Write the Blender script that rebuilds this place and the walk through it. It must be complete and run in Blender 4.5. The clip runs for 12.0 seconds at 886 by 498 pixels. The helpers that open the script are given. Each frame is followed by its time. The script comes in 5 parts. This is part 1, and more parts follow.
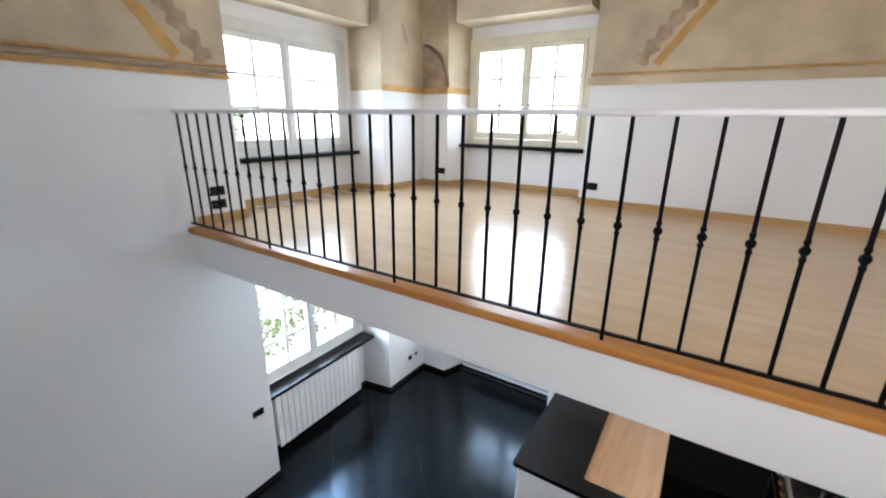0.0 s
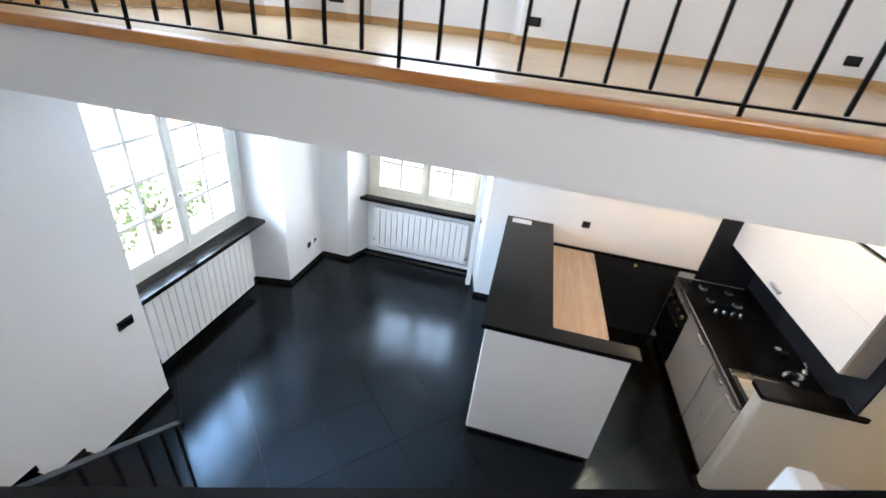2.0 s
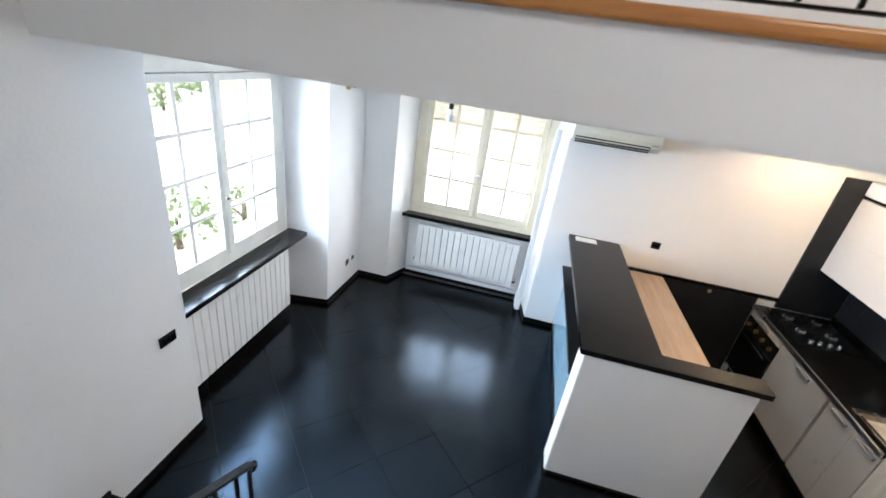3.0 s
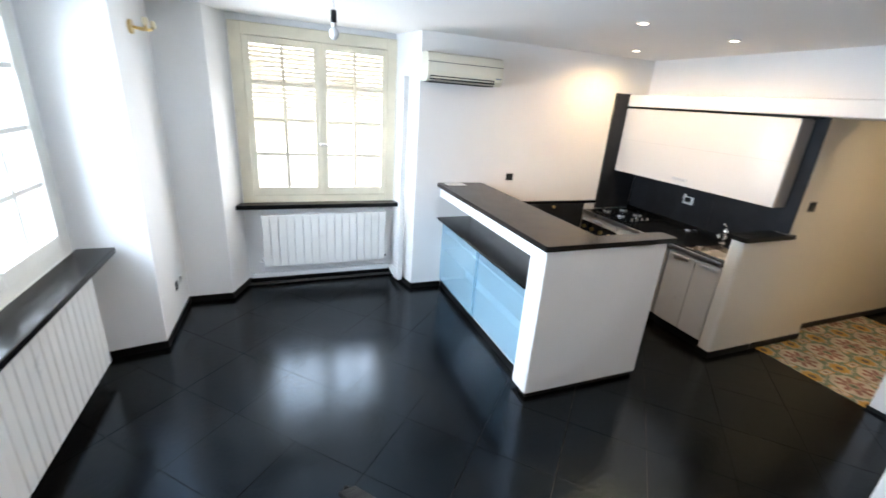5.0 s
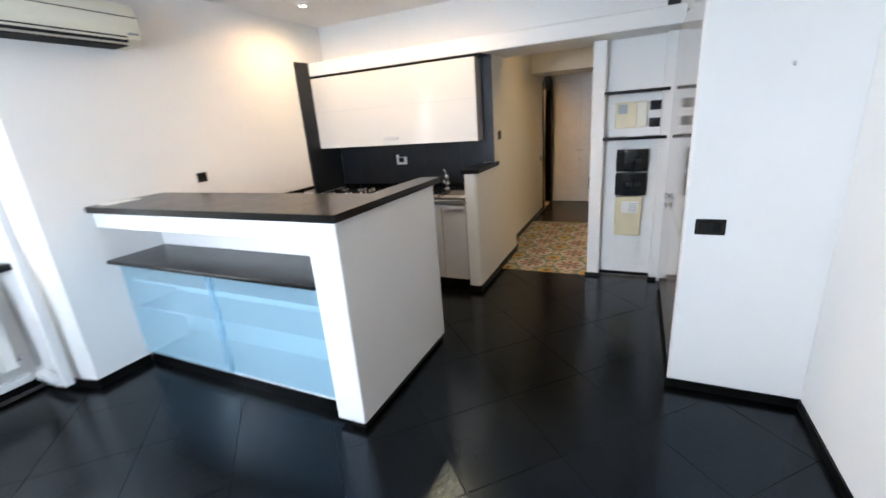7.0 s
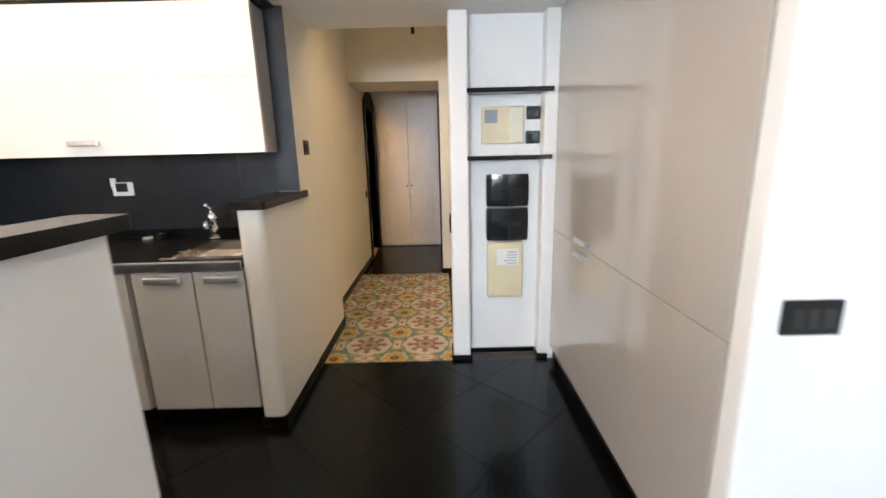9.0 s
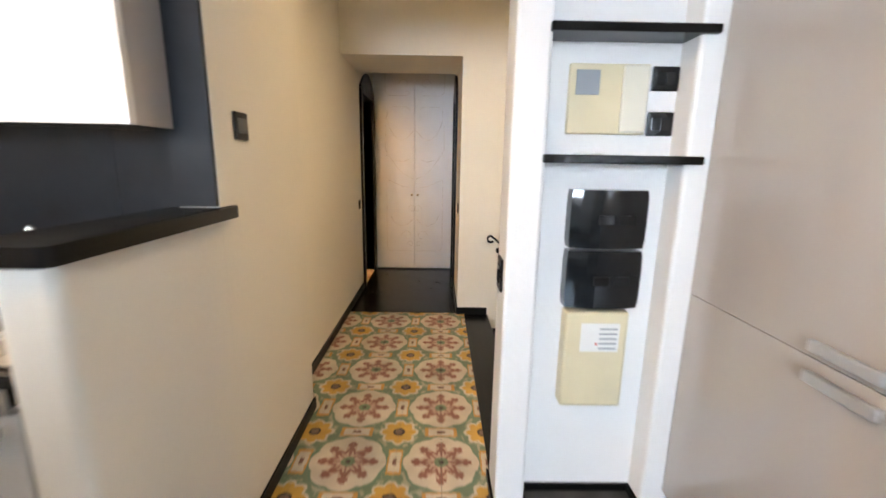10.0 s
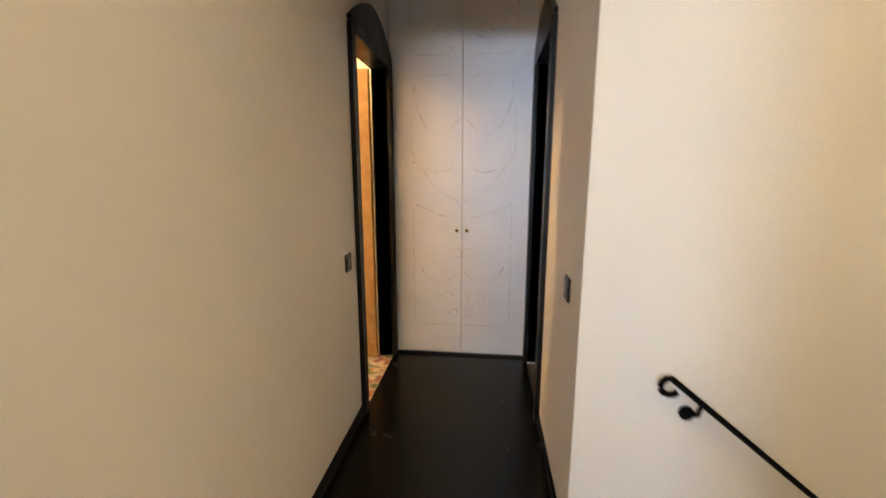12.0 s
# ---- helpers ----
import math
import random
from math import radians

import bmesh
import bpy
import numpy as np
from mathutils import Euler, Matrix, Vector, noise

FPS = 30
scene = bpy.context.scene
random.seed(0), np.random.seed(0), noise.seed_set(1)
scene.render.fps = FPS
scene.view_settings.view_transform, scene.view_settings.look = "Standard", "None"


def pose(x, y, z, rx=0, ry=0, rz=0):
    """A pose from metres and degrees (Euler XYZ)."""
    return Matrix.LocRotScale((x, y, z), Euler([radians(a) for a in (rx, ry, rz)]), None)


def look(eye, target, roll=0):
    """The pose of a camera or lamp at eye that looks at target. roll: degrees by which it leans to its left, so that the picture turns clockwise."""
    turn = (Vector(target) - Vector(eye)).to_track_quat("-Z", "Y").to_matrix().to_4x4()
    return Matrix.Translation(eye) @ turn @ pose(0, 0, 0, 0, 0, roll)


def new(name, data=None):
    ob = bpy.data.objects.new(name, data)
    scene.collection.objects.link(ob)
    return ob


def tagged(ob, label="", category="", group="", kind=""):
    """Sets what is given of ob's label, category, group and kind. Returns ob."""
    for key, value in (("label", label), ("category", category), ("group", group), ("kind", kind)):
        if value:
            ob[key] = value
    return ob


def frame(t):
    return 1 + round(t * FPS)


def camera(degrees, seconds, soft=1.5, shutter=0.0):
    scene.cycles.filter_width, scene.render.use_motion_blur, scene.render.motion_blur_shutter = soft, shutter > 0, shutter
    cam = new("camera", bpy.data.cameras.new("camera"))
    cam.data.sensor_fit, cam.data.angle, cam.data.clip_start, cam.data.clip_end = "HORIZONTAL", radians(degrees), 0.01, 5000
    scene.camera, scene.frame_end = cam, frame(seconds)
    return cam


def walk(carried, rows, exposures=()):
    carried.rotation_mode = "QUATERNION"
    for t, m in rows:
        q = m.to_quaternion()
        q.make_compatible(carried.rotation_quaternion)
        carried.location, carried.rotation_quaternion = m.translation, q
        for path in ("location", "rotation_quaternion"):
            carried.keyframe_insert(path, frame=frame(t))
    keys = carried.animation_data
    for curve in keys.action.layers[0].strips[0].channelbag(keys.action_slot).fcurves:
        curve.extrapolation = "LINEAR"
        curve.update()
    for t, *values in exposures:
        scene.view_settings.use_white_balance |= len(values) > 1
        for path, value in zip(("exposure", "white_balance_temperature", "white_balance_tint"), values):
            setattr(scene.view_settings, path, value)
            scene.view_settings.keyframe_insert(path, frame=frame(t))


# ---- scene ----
cam = camera(94.1, 12.0, soft=1.6, shutter=0.35)
PATH = [
    (0, (0.648, 0.456, 3.744), (-0.382, 2.063, 3.147), 0.8),
    (0.5, (0.466, 0.496, 3.551), (-0.29, 2.175, 2.769), 3.3),
    (1, (0.286, 0.542, 3.394), (-0.298, 2.218, 2.471), 4.9),
    (1.5, (0.089, 0.559, 3.253), (-0.256, 2.222, 2.198), 6.6),
    (2, (-0.203, 0.605, 3.079), (-0.506, 2.318, 2.092), 6.9),
    (2.5, (-0.478, 0.648, 2.905), (-0.715, 2.416, 2.0), 7.3),
    (2.7, (-0.624, 0.677, 2.837), (-0.948, 2.443, 1.957), 8.3),
    (4.3, (-1.504, 0.863, 2.219), (-1.27, 2.696, 1.454), 5.7),
    (4.5, (-1.589, 0.877, 2.166), (-1.174, 2.691, 1.432), 5.1),
    (5, (-1.784, 0.957, 1.995), (-1.073, 2.699, 1.317), 4.2),
    (5.5, (-1.88, 1.094, 1.958), (-0.704, 2.539, 1.23), 5.9),
    (6, (-1.882, 1.323, 1.86), (-0.492, 2.599, 1.196), 2.0),
    (6.5, (-1.841, 1.51, 1.696), (-0.267, 2.556, 1.042), 1.1),
    (7, (-1.672, 1.769, 1.549), (0.049, 2.594, 0.951), -4.4),
    (7.5, (-1.436, 1.935, 1.389), (0.458, 2.315, 0.871), -5.1),
    (7.7, (-1.342, 1.996, 1.349), (0.545, 2.145, 0.703), -3.8),
    (9.3, (0.175, 2.239, 1.286), (2.129, 2.242, 0.861), -1.0),
    (9.5, (0.4, 2.268, 1.266), (2.342, 2.29, 0.786), 0.5),
    (9.7, (0.632, 2.304, 1.256), (2.568, 2.348, 0.757), -0.2),
    (10, (0.995, 2.363, 1.263), (2.952, 2.342, 0.851), 0.9),
    (10.2, (1.217, 2.375, 1.274), (3.173, 2.343, 0.858), -0.8),
    (10.5, (1.542, 2.385, 1.272), (3.502, 2.48, 0.886), -0.9),
    (11, (2.107, 2.417, 1.272), (4.061, 2.567, 0.871), -0.5),
    (11.5, (2.59, 2.447, 1.285), (4.541, 2.548, 0.857), -2.2),
    (12, (3.112, 2.478, 1.278), (5.065, 2.693, 0.902), -0.0),
]
EXPOSURES = [(0, 0.02, 6150, 13), (1, 0.28, 6150, 13), (1.5, 0.36, 6150, 13), (2.5, 0.2, 6300, 13), (4.5, 0.2, 6500, 13), (6.5, 0.24, 6550, 13), (7.7, 0.05, 6700, 14), (9.5, 0.82, 7000, 14), (10, 0.85, 6700, 14), (10.5, 0.68, 7000, 14), (11, 0.65, 7000, 14), (11.5, 0.78, 6700, 14), (12, 0.92, 6100, 14)]
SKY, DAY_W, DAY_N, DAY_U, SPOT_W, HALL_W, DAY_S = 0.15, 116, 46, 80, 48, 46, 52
walk(cam, [(t, look(eye, target, roll)) for t, eye, target, roll in PATH], EXPOSURES)

# ---------------------------------------------------------------- light
world = bpy.data.worlds.new("world")
scene.world = world
world.use_nodes = True
sky = world.node_tree.nodes.new("ShaderNodeTexSky")
sky.sky_type, sky.sun_disc = "NISHITA", False
sky.sun_elevation, sky.sun_rotation = radians(58), radians(190)
back = world.node_tree.nodes["Background"]
back.inputs["Strength"].default_value = SKY
world.node_tree.links.new(sky.outputs["Color"], back.inputs["Color"])


def lamp(name, kind, energy, color, m, **settings):
    data = bpy.data.lights.new(name, kind)
    data.energy, data.color = energy, color
    for key, value in settings.items():
        if key == "size_x":
            data.shape, data.size = "RECTANGLE", value
        elif key == "size_y":
            data.size_y = value
        elif key == "spread":
            data.spread = value
        elif key == "radius":
            data.shadow_soft_size = value
        elif key == "cone":
            data.spot_size, data.spot_blend = value, 0.7
        elif key == "angle":
            data.angle = value
    ob = new(name, data)
    ob.matrix_world = m
    return tagged(ob, kind="structure")


SUN_WAY = Vector((math.sin(radians(190)) * math.cos(radians(58)), math.cos(radians(190)) * math.cos(radians(58)), math.sin(radians(58))))
lamp("sun", "SUN", 5.0, (1.0, 0.94, 0.85), look(SUN_WAY * 30, (0, 0, 0)), angle=radians(0.5))
# daylight in the four window openings
DAY = (0.62, 0.80, 1.0)
lamp("daylight_west_low", "AREA", DAY_W, DAY, look((-3.30, 3.38, 1.70), (0, 3.25, 1.2)), size_x=1.0, size_y=1.0, spread=radians(155))
lamp("daylight_north_low", "AREA", DAY_N, (0.84, 0.92, 1.0), look((-1.37, 5.64, 1.45), (-1.37, 3.6, 0.8)), size_x=1.2, size_y=0.85)
lamp("daylight_west_high", "AREA", DAY_U, (0.64, 0.81, 1.0), look((-3.30, 3.43, 4.03), (0, 3.43, 3.5)), size_x=1.5, size_y=0.95)
lamp("daylight_north_high", "AREA", DAY_U * 0.7, (0.64, 0.81, 1.0), look((-1.32, 5.62, 4.08), (-1.32, 0, 3.5)), size_x=1.35, size_y=0.95)
# added warm lamp in an unseen south window, brightens mezzanine edge and stairs
lamp("daylight_south_added", "AREA", DAY_S, (1.0, 0.89, 0.77), look((1.25, -0.26, 4.15), (1.0, 3.0, 3.2)), size_x=1.5, size_y=1.0)
WARM = (1.0, 0.75, 0.42)
SPOTS = [(0.58, 3.44), (1.55, 4.48), (1.54, 3.48)]
# hall spots are unseen, added where they light the hall evenly
ADDED_HALL_SPOTS = [(3.1, 2.0), (2.98, 0.7)]
for sx, sy in SPOTS:
    lamp("spot_beam", "SPOT", SPOT_W, (1.0, 0.70, 0.38), look((sx, sy, 2.575), (sx, sy, 0)), radius=0.03, cone=radians(175))
for sx, sy in ADDED_HALL_SPOTS:
    lamp("spot_beam", "SPOT", HALL_W, WARM, look((sx, sy, 2.575), (sx, sy, 0)), radius=0.03, cone=radians(160))
lamp("bathroom_bulb", "POINT", 40, (1.0, 0.62, 0.26), pose(5.4, 4.1, 2.2), radius=0.08)

# ---------------------------------------------------------------- materials
def rgb(c):
    return (*c, 1.0)


def mat(name, color, rough=0.6, metal=0.0, vary=0.08, scale=3.0, grain=60.0, bump=0.03, rough_vary=0.08, coat=0.0, spec=0.5, island=0.0, tint=None):
    """A plain surface with cloudy variation, fine grain and a little relief."""
    m = bpy.data.materials.new(name)
    m.use_nodes = True
    nt = m.node_tree
    b = nt.nodes["Principled BSDF"]
    b.inputs["Metallic"].default_value = metal
    b.inputs["Specular IOR Level"].default_value = spec
    b.inputs["Coat Weight"].default_value = coat
    b.inputs["Coat Roughness"].default_value = 0.05
    if tint:
        b.inputs["Specular Tint"].default_value = rgb(tint)
    geo = nt.nodes.new("ShaderNodeNewGeometry")
    big = nt.nodes.new("ShaderNodeTexNoise")
    big.inputs["Scale"].default_value, big.inputs["Detail"].default_value = scale, 4
    fine = nt.nodes.new("ShaderNodeTexNoise")
    fine.inputs["Scale"].default_value, fine.inputs["Detail"].default_value = grain, 3
    for n in (big, fine):
        nt.links.new(geo.outputs["Position"], n.inputs["Vector"])
    ramp = nt.nodes.new("ShaderNodeMapRange")
    ramp.inputs["From Min"].default_value, ramp.inputs["From Max"].default_value = 0.3, 0.7
    ramp.inputs["To Min"].default_value, ramp.inputs["To Max"].default_value = 1 - vary, 1 + vary
    nt.links.new(big.outputs["Fac"], ramp.inputs["Value"])
    mul = nt.nodes.new("ShaderNodeVectorMath")
    mul.operation = "SCALE"
    mul.inputs[0].default_value = color
    nt.links.new(ramp.outputs["Result"], mul.inputs["Scale"])
    out = mul.outputs["Vector"]
    if island:
        info = nt.nodes.new("ShaderNodeObjectInfo")
        r2 = nt.nodes.new("ShaderNodeMapRange")
        r2.inputs["To Min"].default_value, r2.inputs["To Max"].default_value = 1 - island, 1 + island
        nt.links.new(info.outputs["Random"], r2.inputs["Value"])
        mul2 = nt.nodes.new("ShaderNodeVectorMath")
        mul2.operation = "SCALE"
        nt.links.new(out, mul2.inputs[0])
        nt.links.new(r2.outputs["Result"], mul2.inputs["Scale"])
        out = mul2.outputs["Vector"]
    nt.links.new(out, b.inputs["Base Color"])
    rr = nt.nodes.new("ShaderNodeMapRange")
    rr.inputs["From Min"].default_value, rr.inputs["From Max"].default_value = 0.3, 0.7
    rr.inputs["To Min"].default_value, rr.inputs["To Max"].default_value = max(rough - rough_vary, 0.02), rough + rough_vary
    nt.links.new(big.outputs["Fac"], rr.inputs["Value"])
    nt.links.new(rr.outputs["Result"], b.inputs["Roughness"])
    if bump:
        bp = nt.nodes.new("ShaderNodeBump")
        bp.inputs["Strength"].default_value, bp.inputs["Distance"].default_value = bump * 5, 0.004
        nt.links.new(fine.outputs["Fac"], bp.inputs["Height"])
        nt.links.new(bp.outputs["Normal"], b.inputs["Normal"])
    return m


def glow(name, color, strength):
    m = bpy.data.materials.new(name)
    m.use_nodes = True
    b = m.node_tree.nodes["Principled BSDF"]
    b.inputs["Base Color"].default_value = rgb(color)
    b.inputs["Emission Color"].default_value = rgb(color)
    b.inputs["Emission Strength"].default_value = strength
    return m


def glass_mat(name, tint=(1, 1, 1), rough=0.0):
    m = bpy.data.materials.new(name)
    m.use_nodes = True
    nt = m.node_tree
    for n in list(nt.nodes):
        if n.type == "BSDF_PRINCIPLED":
            nt.nodes.remove(n)
    clear = nt.nodes.new("ShaderNodeBsdfTransparent")
    clear.inputs["Color"].default_value = rgb(tint)
    gloss = nt.nodes.new("ShaderNodeBsdfGlossy")
    gloss.inputs["Roughness"].default_value = rough
    lw = nt.nodes.new("ShaderNodeLayerWeight")
    lw.inputs["Blend"].default_value = 0.5
    pw = nt.nodes.new("ShaderNodeMath")
    pw.operation = "POWER"
    pw.inputs[1].default_value = 4.0
    nt.links.new(lw.outputs["Facing"], pw.inputs[0])
    fr = nt.nodes.new("ShaderNodeMath")
    fr.operation = "MULTIPLY_ADD"
    fr.inputs[1].default_value, fr.inputs[2].default_value = 0.75, 0.04
    nt.links.new(pw.outputs["Value"], fr.inputs[0])
    mix = nt.nodes.new("ShaderNodeMixShader")
    nt.links.new(fr.outputs["Value"], mix.inputs["Fac"])
    nt.links.new(clear.outputs["BSDF"], mix.inputs[1])
    nt.links.new(gloss.outputs["BSDF"], mix.inputs[2])
    nt.links.new(mix.outputs["Shader"], nt.nodes["Material Output"].inputs["Surface"])
    return m


PLASTER = mat("white_plaster", (0.84, 0.83, 0.815), 0.75, vary=0.025, scale=1.2, grain=45, bump=0.05)
HALL_PAINT = mat("cream_plaster", (0.78, 0.74, 0.66), 0.75, vary=0.03, scale=1.0, grain=45, bump=0.05)
CEILING = mat("ceiling_paint", (0.82, 0.815, 0.80), 0.8, vary=0.02, scale=1.0, bump=0.03)
FRESCO = mat("old_cream_fresco", (0.56, 0.45, 0.30), 0.8, vary=0.22, scale=2.5, grain=30, bump=0.06)
OCHRE = mat("ochre_paint", (0.52, 0.30, 0.10), 0.75, vary=0.25, scale=6, grain=40)
FADED_RED = mat("faded_red_paint", (0.40, 0.29, 0.19), 0.8, vary=0.3, scale=9)
# blue specular tint puts the daylight's blue into the floor's reflections
SLATE = mat("black_slate_tile", (0.0036, 0.0031, 0.0027), 0.20, vary=0.4, scale=3.5, grain=34, bump=0.045, rough_vary=0.035, island=0.35, spec=0.41, tint=(0.47, 0.72, 1.0))
def veined(m, pale, scale, width):
    """Thin wandering pale veins and scuffs over a material's own colour."""
    nt = m.node_tree
    b = nt.nodes["Principled BSDF"]
    own = b.inputs["Base Color"].links[0].from_socket
    geo = nt.nodes.new("ShaderNodeNewGeometry")
    n = nt.nodes.new("ShaderNodeTexNoise")
    n.inputs["Scale"].default_value, n.inputs["Detail"].default_value, n.inputs["Distortion"].default_value = scale, 7, 1.6
    patch = nt.nodes.new("ShaderNodeTexNoise")
    patch.inputs["Scale"].default_value, patch.inputs["Detail"].default_value = scale * 0.6, 2
    for t in (n, patch):
        nt.links.new(geo.outputs["Position"], t.inputs["Vector"])
    off = nt.nodes.new("ShaderNodeMath")
    off.operation = "SUBTRACT"
    off.inputs[1].default_value = 0.5
    nt.links.new(n.outputs["Fac"], off.inputs[0])
    size = nt.nodes.new("ShaderNodeMath")
    size.operation = "ABSOLUTE"
    nt.links.new(off.outputs["Value"], size.inputs[0])
    line = nt.nodes.new("ShaderNodeMapRange")
    line.inputs["From Min"].default_value, line.inputs["From Max"].default_value = 0.0, width
    line.inputs["To Min"].default_value, line.inputs["To Max"].default_value = 0.8, 0.0
    nt.links.new(size.outputs["Value"], line.inputs["Value"])
    where = nt.nodes.new("ShaderNodeMapRange")
    where.inputs["From Min"].default_value, where.inputs["From Max"].default_value = 0.45, 0.65
    nt.links.new(patch.outputs["Fac"], where.inputs["Value"])
    amount = nt.nodes.new("ShaderNodeMath")
    amount.operation = "MULTIPLY"
    nt.links.new(line.outputs["Result"], amount.inputs[0])
    nt.links.new(where.outputs["Result"], amount.inputs[1])
    mix = nt.nodes.new("ShaderNodeMix")
    mix.data_type = "RGBA"
    nt.links.new(amount.outputs["Value"], mix.inputs["Factor"])
    nt.links.new(own, mix.inputs["A"])
    mix.inputs["B"].default_value = rgb(pale)
    nt.links.new(mix.outputs["Result"], b.inputs["Base Color"])


veined(SLATE, (0.013, 0.0118, 0.0105), 4.5, 0.007)
GROUT = mat("dark_grout", (0.075, 0.070, 0.064), 0.4, vary=0.5, scale=9, spec=0.35)
BLACKSTONE = mat("black_stone_slab", (0.005, 0.0048, 0.0047), 0.24, vary=0.25, scale=6, grain=90, bump=0.012, rough_vary=0.03, spec=0.26)
SPLASH = mat("dark_slate_splashback", (0.014, 0.0155, 0.019), 0.36, vary=0.3, scale=6, grain=40, bump=0.03, rough_vary=0.04, spec=0.3)
SKIRT = mat("black_skirting", (0.004, 0.004, 0.004), 0.35, vary=0.2, spec=0.15)
IRON = mat("black_wrought_iron", (0.0035, 0.0033, 0.0033), 0.55, vary=0.3, scale=20, grain=150, bump=0.05, spec=0.08)
PALERAIL = mat("pale_grey_rail_paint", (0.62, 0.61, 0.62), 0.45, vary=0.08, scale=8, bump=0.02)
RAILWOOD = mat("dark_painted_handrail", (0.0024, 0.0019, 0.0017), 0.5, vary=0.3, scale=12, grain=60, bump=0.03, spec=0.06)
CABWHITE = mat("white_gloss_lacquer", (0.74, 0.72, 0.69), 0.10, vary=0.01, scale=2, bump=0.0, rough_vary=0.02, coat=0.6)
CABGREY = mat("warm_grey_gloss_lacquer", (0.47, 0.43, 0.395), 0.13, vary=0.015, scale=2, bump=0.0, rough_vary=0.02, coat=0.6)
FRONT = mat("pale_grey_cabinet_front", (0.62, 0.59, 0.55), 0.32, vary=0.03, scale=4, bump=0.01)
DARKSTEEL = mat("dull_brushed_steel", (0.34, 0.32, 0.30), 0.24, metal=1.0, vary=0.15, scale=9, bump=0.0, rough_vary=0.05)
STEEL = mat("brushed_steel", (0.50, 0.49, 0.48), 0.3, metal=1.0, vary=0.05, scale=5, bump=0.0, rough_vary=0.03)
CHROME = mat("polished_chrome", (0.80, 0.80, 0.80), 0.08, metal=1.0, vary=0.03, bump=0.0, rough_vary=0.03)
ALU = mat("satin_aluminium", (0.62, 0.62, 0.63), 0.35, metal=0.8, vary=0.05, bump=0.0)
WINDOWPAINT = mat("aged_white_window_paint", (0.72, 0.70, 0.64), 0.5, vary=0.06, scale=6, grain=50, bump=0.04)
WINDOWCREAM = mat("cream_window_paint", (0.72, 0.65, 0.50), 0.5, vary=0.06, scale=6, grain=50, bump=0.04)
RADIATOR = mat("white_radiator_enamel", (0.80, 0.79, 0.76), 0.35, vary=0.03, scale=6, bump=0.01)
PLASTIC_BLACK = mat("black_plastic", (0.006, 0.006, 0.0065), 0.3, vary=0.1, bump=0.0, spec=0.3)
SMOKED = mat("smoked_plastic_cover", (0.006, 0.008, 0.010), 0.07, vary=0.2, bump=0.0, spec=0.5)
CREAM_PLASTIC = mat("yellowed_plastic", (0.70, 0.62, 0.42), 0.4, vary=0.06, scale=6, bump=0.0)
AC_PLASTIC = mat("cream_plastic", (0.72, 0.69, 0.58), 0.4, vary=0.04, bump=0.0)
WHITE_PLASTIC = mat("white_plastic", (0.80, 0.80, 0.79), 0.35, vary=0.03, bump=0.0)
BRASS = mat("old_brass", (0.60, 0.45, 0.20), 0.3, metal=1.0, vary=0.15, bump=0.01)
DARKWOOD = mat("black_stained_wood", (0.0045, 0.0038, 0.0034), 0.38, vary=0.35, scale=9, grain=70, bump=0.03, spec=0.25)
EBONY_FLOOR = mat("black_hall_floor", (0.005, 0.0045, 0.004), 0.25, vary=0.2, scale=6, grain=60, bump=0.02, rough_vary=0.03, spec=0.22)
LEAF = mat("hedge_leaf", (0.12, 0.17, 0.08), 0.5, vary=0.5, scale=3.0, grain=20, bump=0.0)
leaf_nodes = LEAF.node_tree
thin = leaf_nodes.nodes.new("ShaderNodeBsdfTranslucent")
thin.inputs["Color"].default_value = (0.22, 0.34, 0.12, 1.0)
blend = leaf_nodes.nodes.new("ShaderNodeMixShader")
blend.inputs["Fac"].default_value = 0.45
leaf_nodes.links.new(leaf_nodes.nodes["Principled BSDF"].outputs["BSDF"], blend.inputs[1])
leaf_nodes.links.new(thin.outputs["BSDF"], blend.inputs[2])
leaf_nodes.links.new(blend.outputs["Shader"], leaf_nodes.nodes["Material Output"].inputs["Surface"])
BARK = mat("grey_bark", (0.12, 0.09, 0.065), 0.85, vary=0.3, scale=8, grain=40, bump=0.08)
PAVING = mat("pale_gravel", (0.60, 0.57, 0.52), 0.9, vary=0.12, scale=0.8, grain=60, bump=0.1)
SHUTTER = mat("ochre_shutter_paint", (0.62, 0.40, 0.16), 0.6, vary=0.1, scale=6)
SHUTTER_PALE = mat("pale_shutter_paint", (0.82, 0.77, 0.68), 0.6, vary=0.1, scale=6)
ROOFTILE = mat("terracotta_roof", (0.32, 0.16, 0.09), 0.85, vary=0.25, scale=3)
FACADE = mat("ochre_render", (0.52, 0.38, 0.20), 0.85, vary=0.1, scale=1.0)
WINDOWGLASS = glass_mat("window_glass")
CABGLASS = glass_mat("pale_blue_cabinet_glass", (0.82, 0.945, 1.0), 0.08)
frost = CABGLASS.node_tree
milk = frost.nodes.new("ShaderNodeBsdfDiffuse")
milk.inputs["Color"].default_value = (0.62, 0.84, 0.96, 1.0)
haze_mix = frost.nodes.new("ShaderNodeMixShader")
haze_mix.inputs["Fac"].default_value = 0.16
frost.links.new(frost.nodes["Material Output"].inputs["Surface"].links[0].from_socket, haze_mix.inputs[1])
frost.links.new(milk.outputs["BSDF"], haze_mix.inputs[2])
frost.links.new(haze_mix.outputs["Shader"], frost.nodes["Material Output"].inputs["Surface"])
BULBGLASS = glass_mat("bulb_glass")
SPOTGLOW = glow("lit_spotlight", (1.0, 0.86, 0.66), 18)
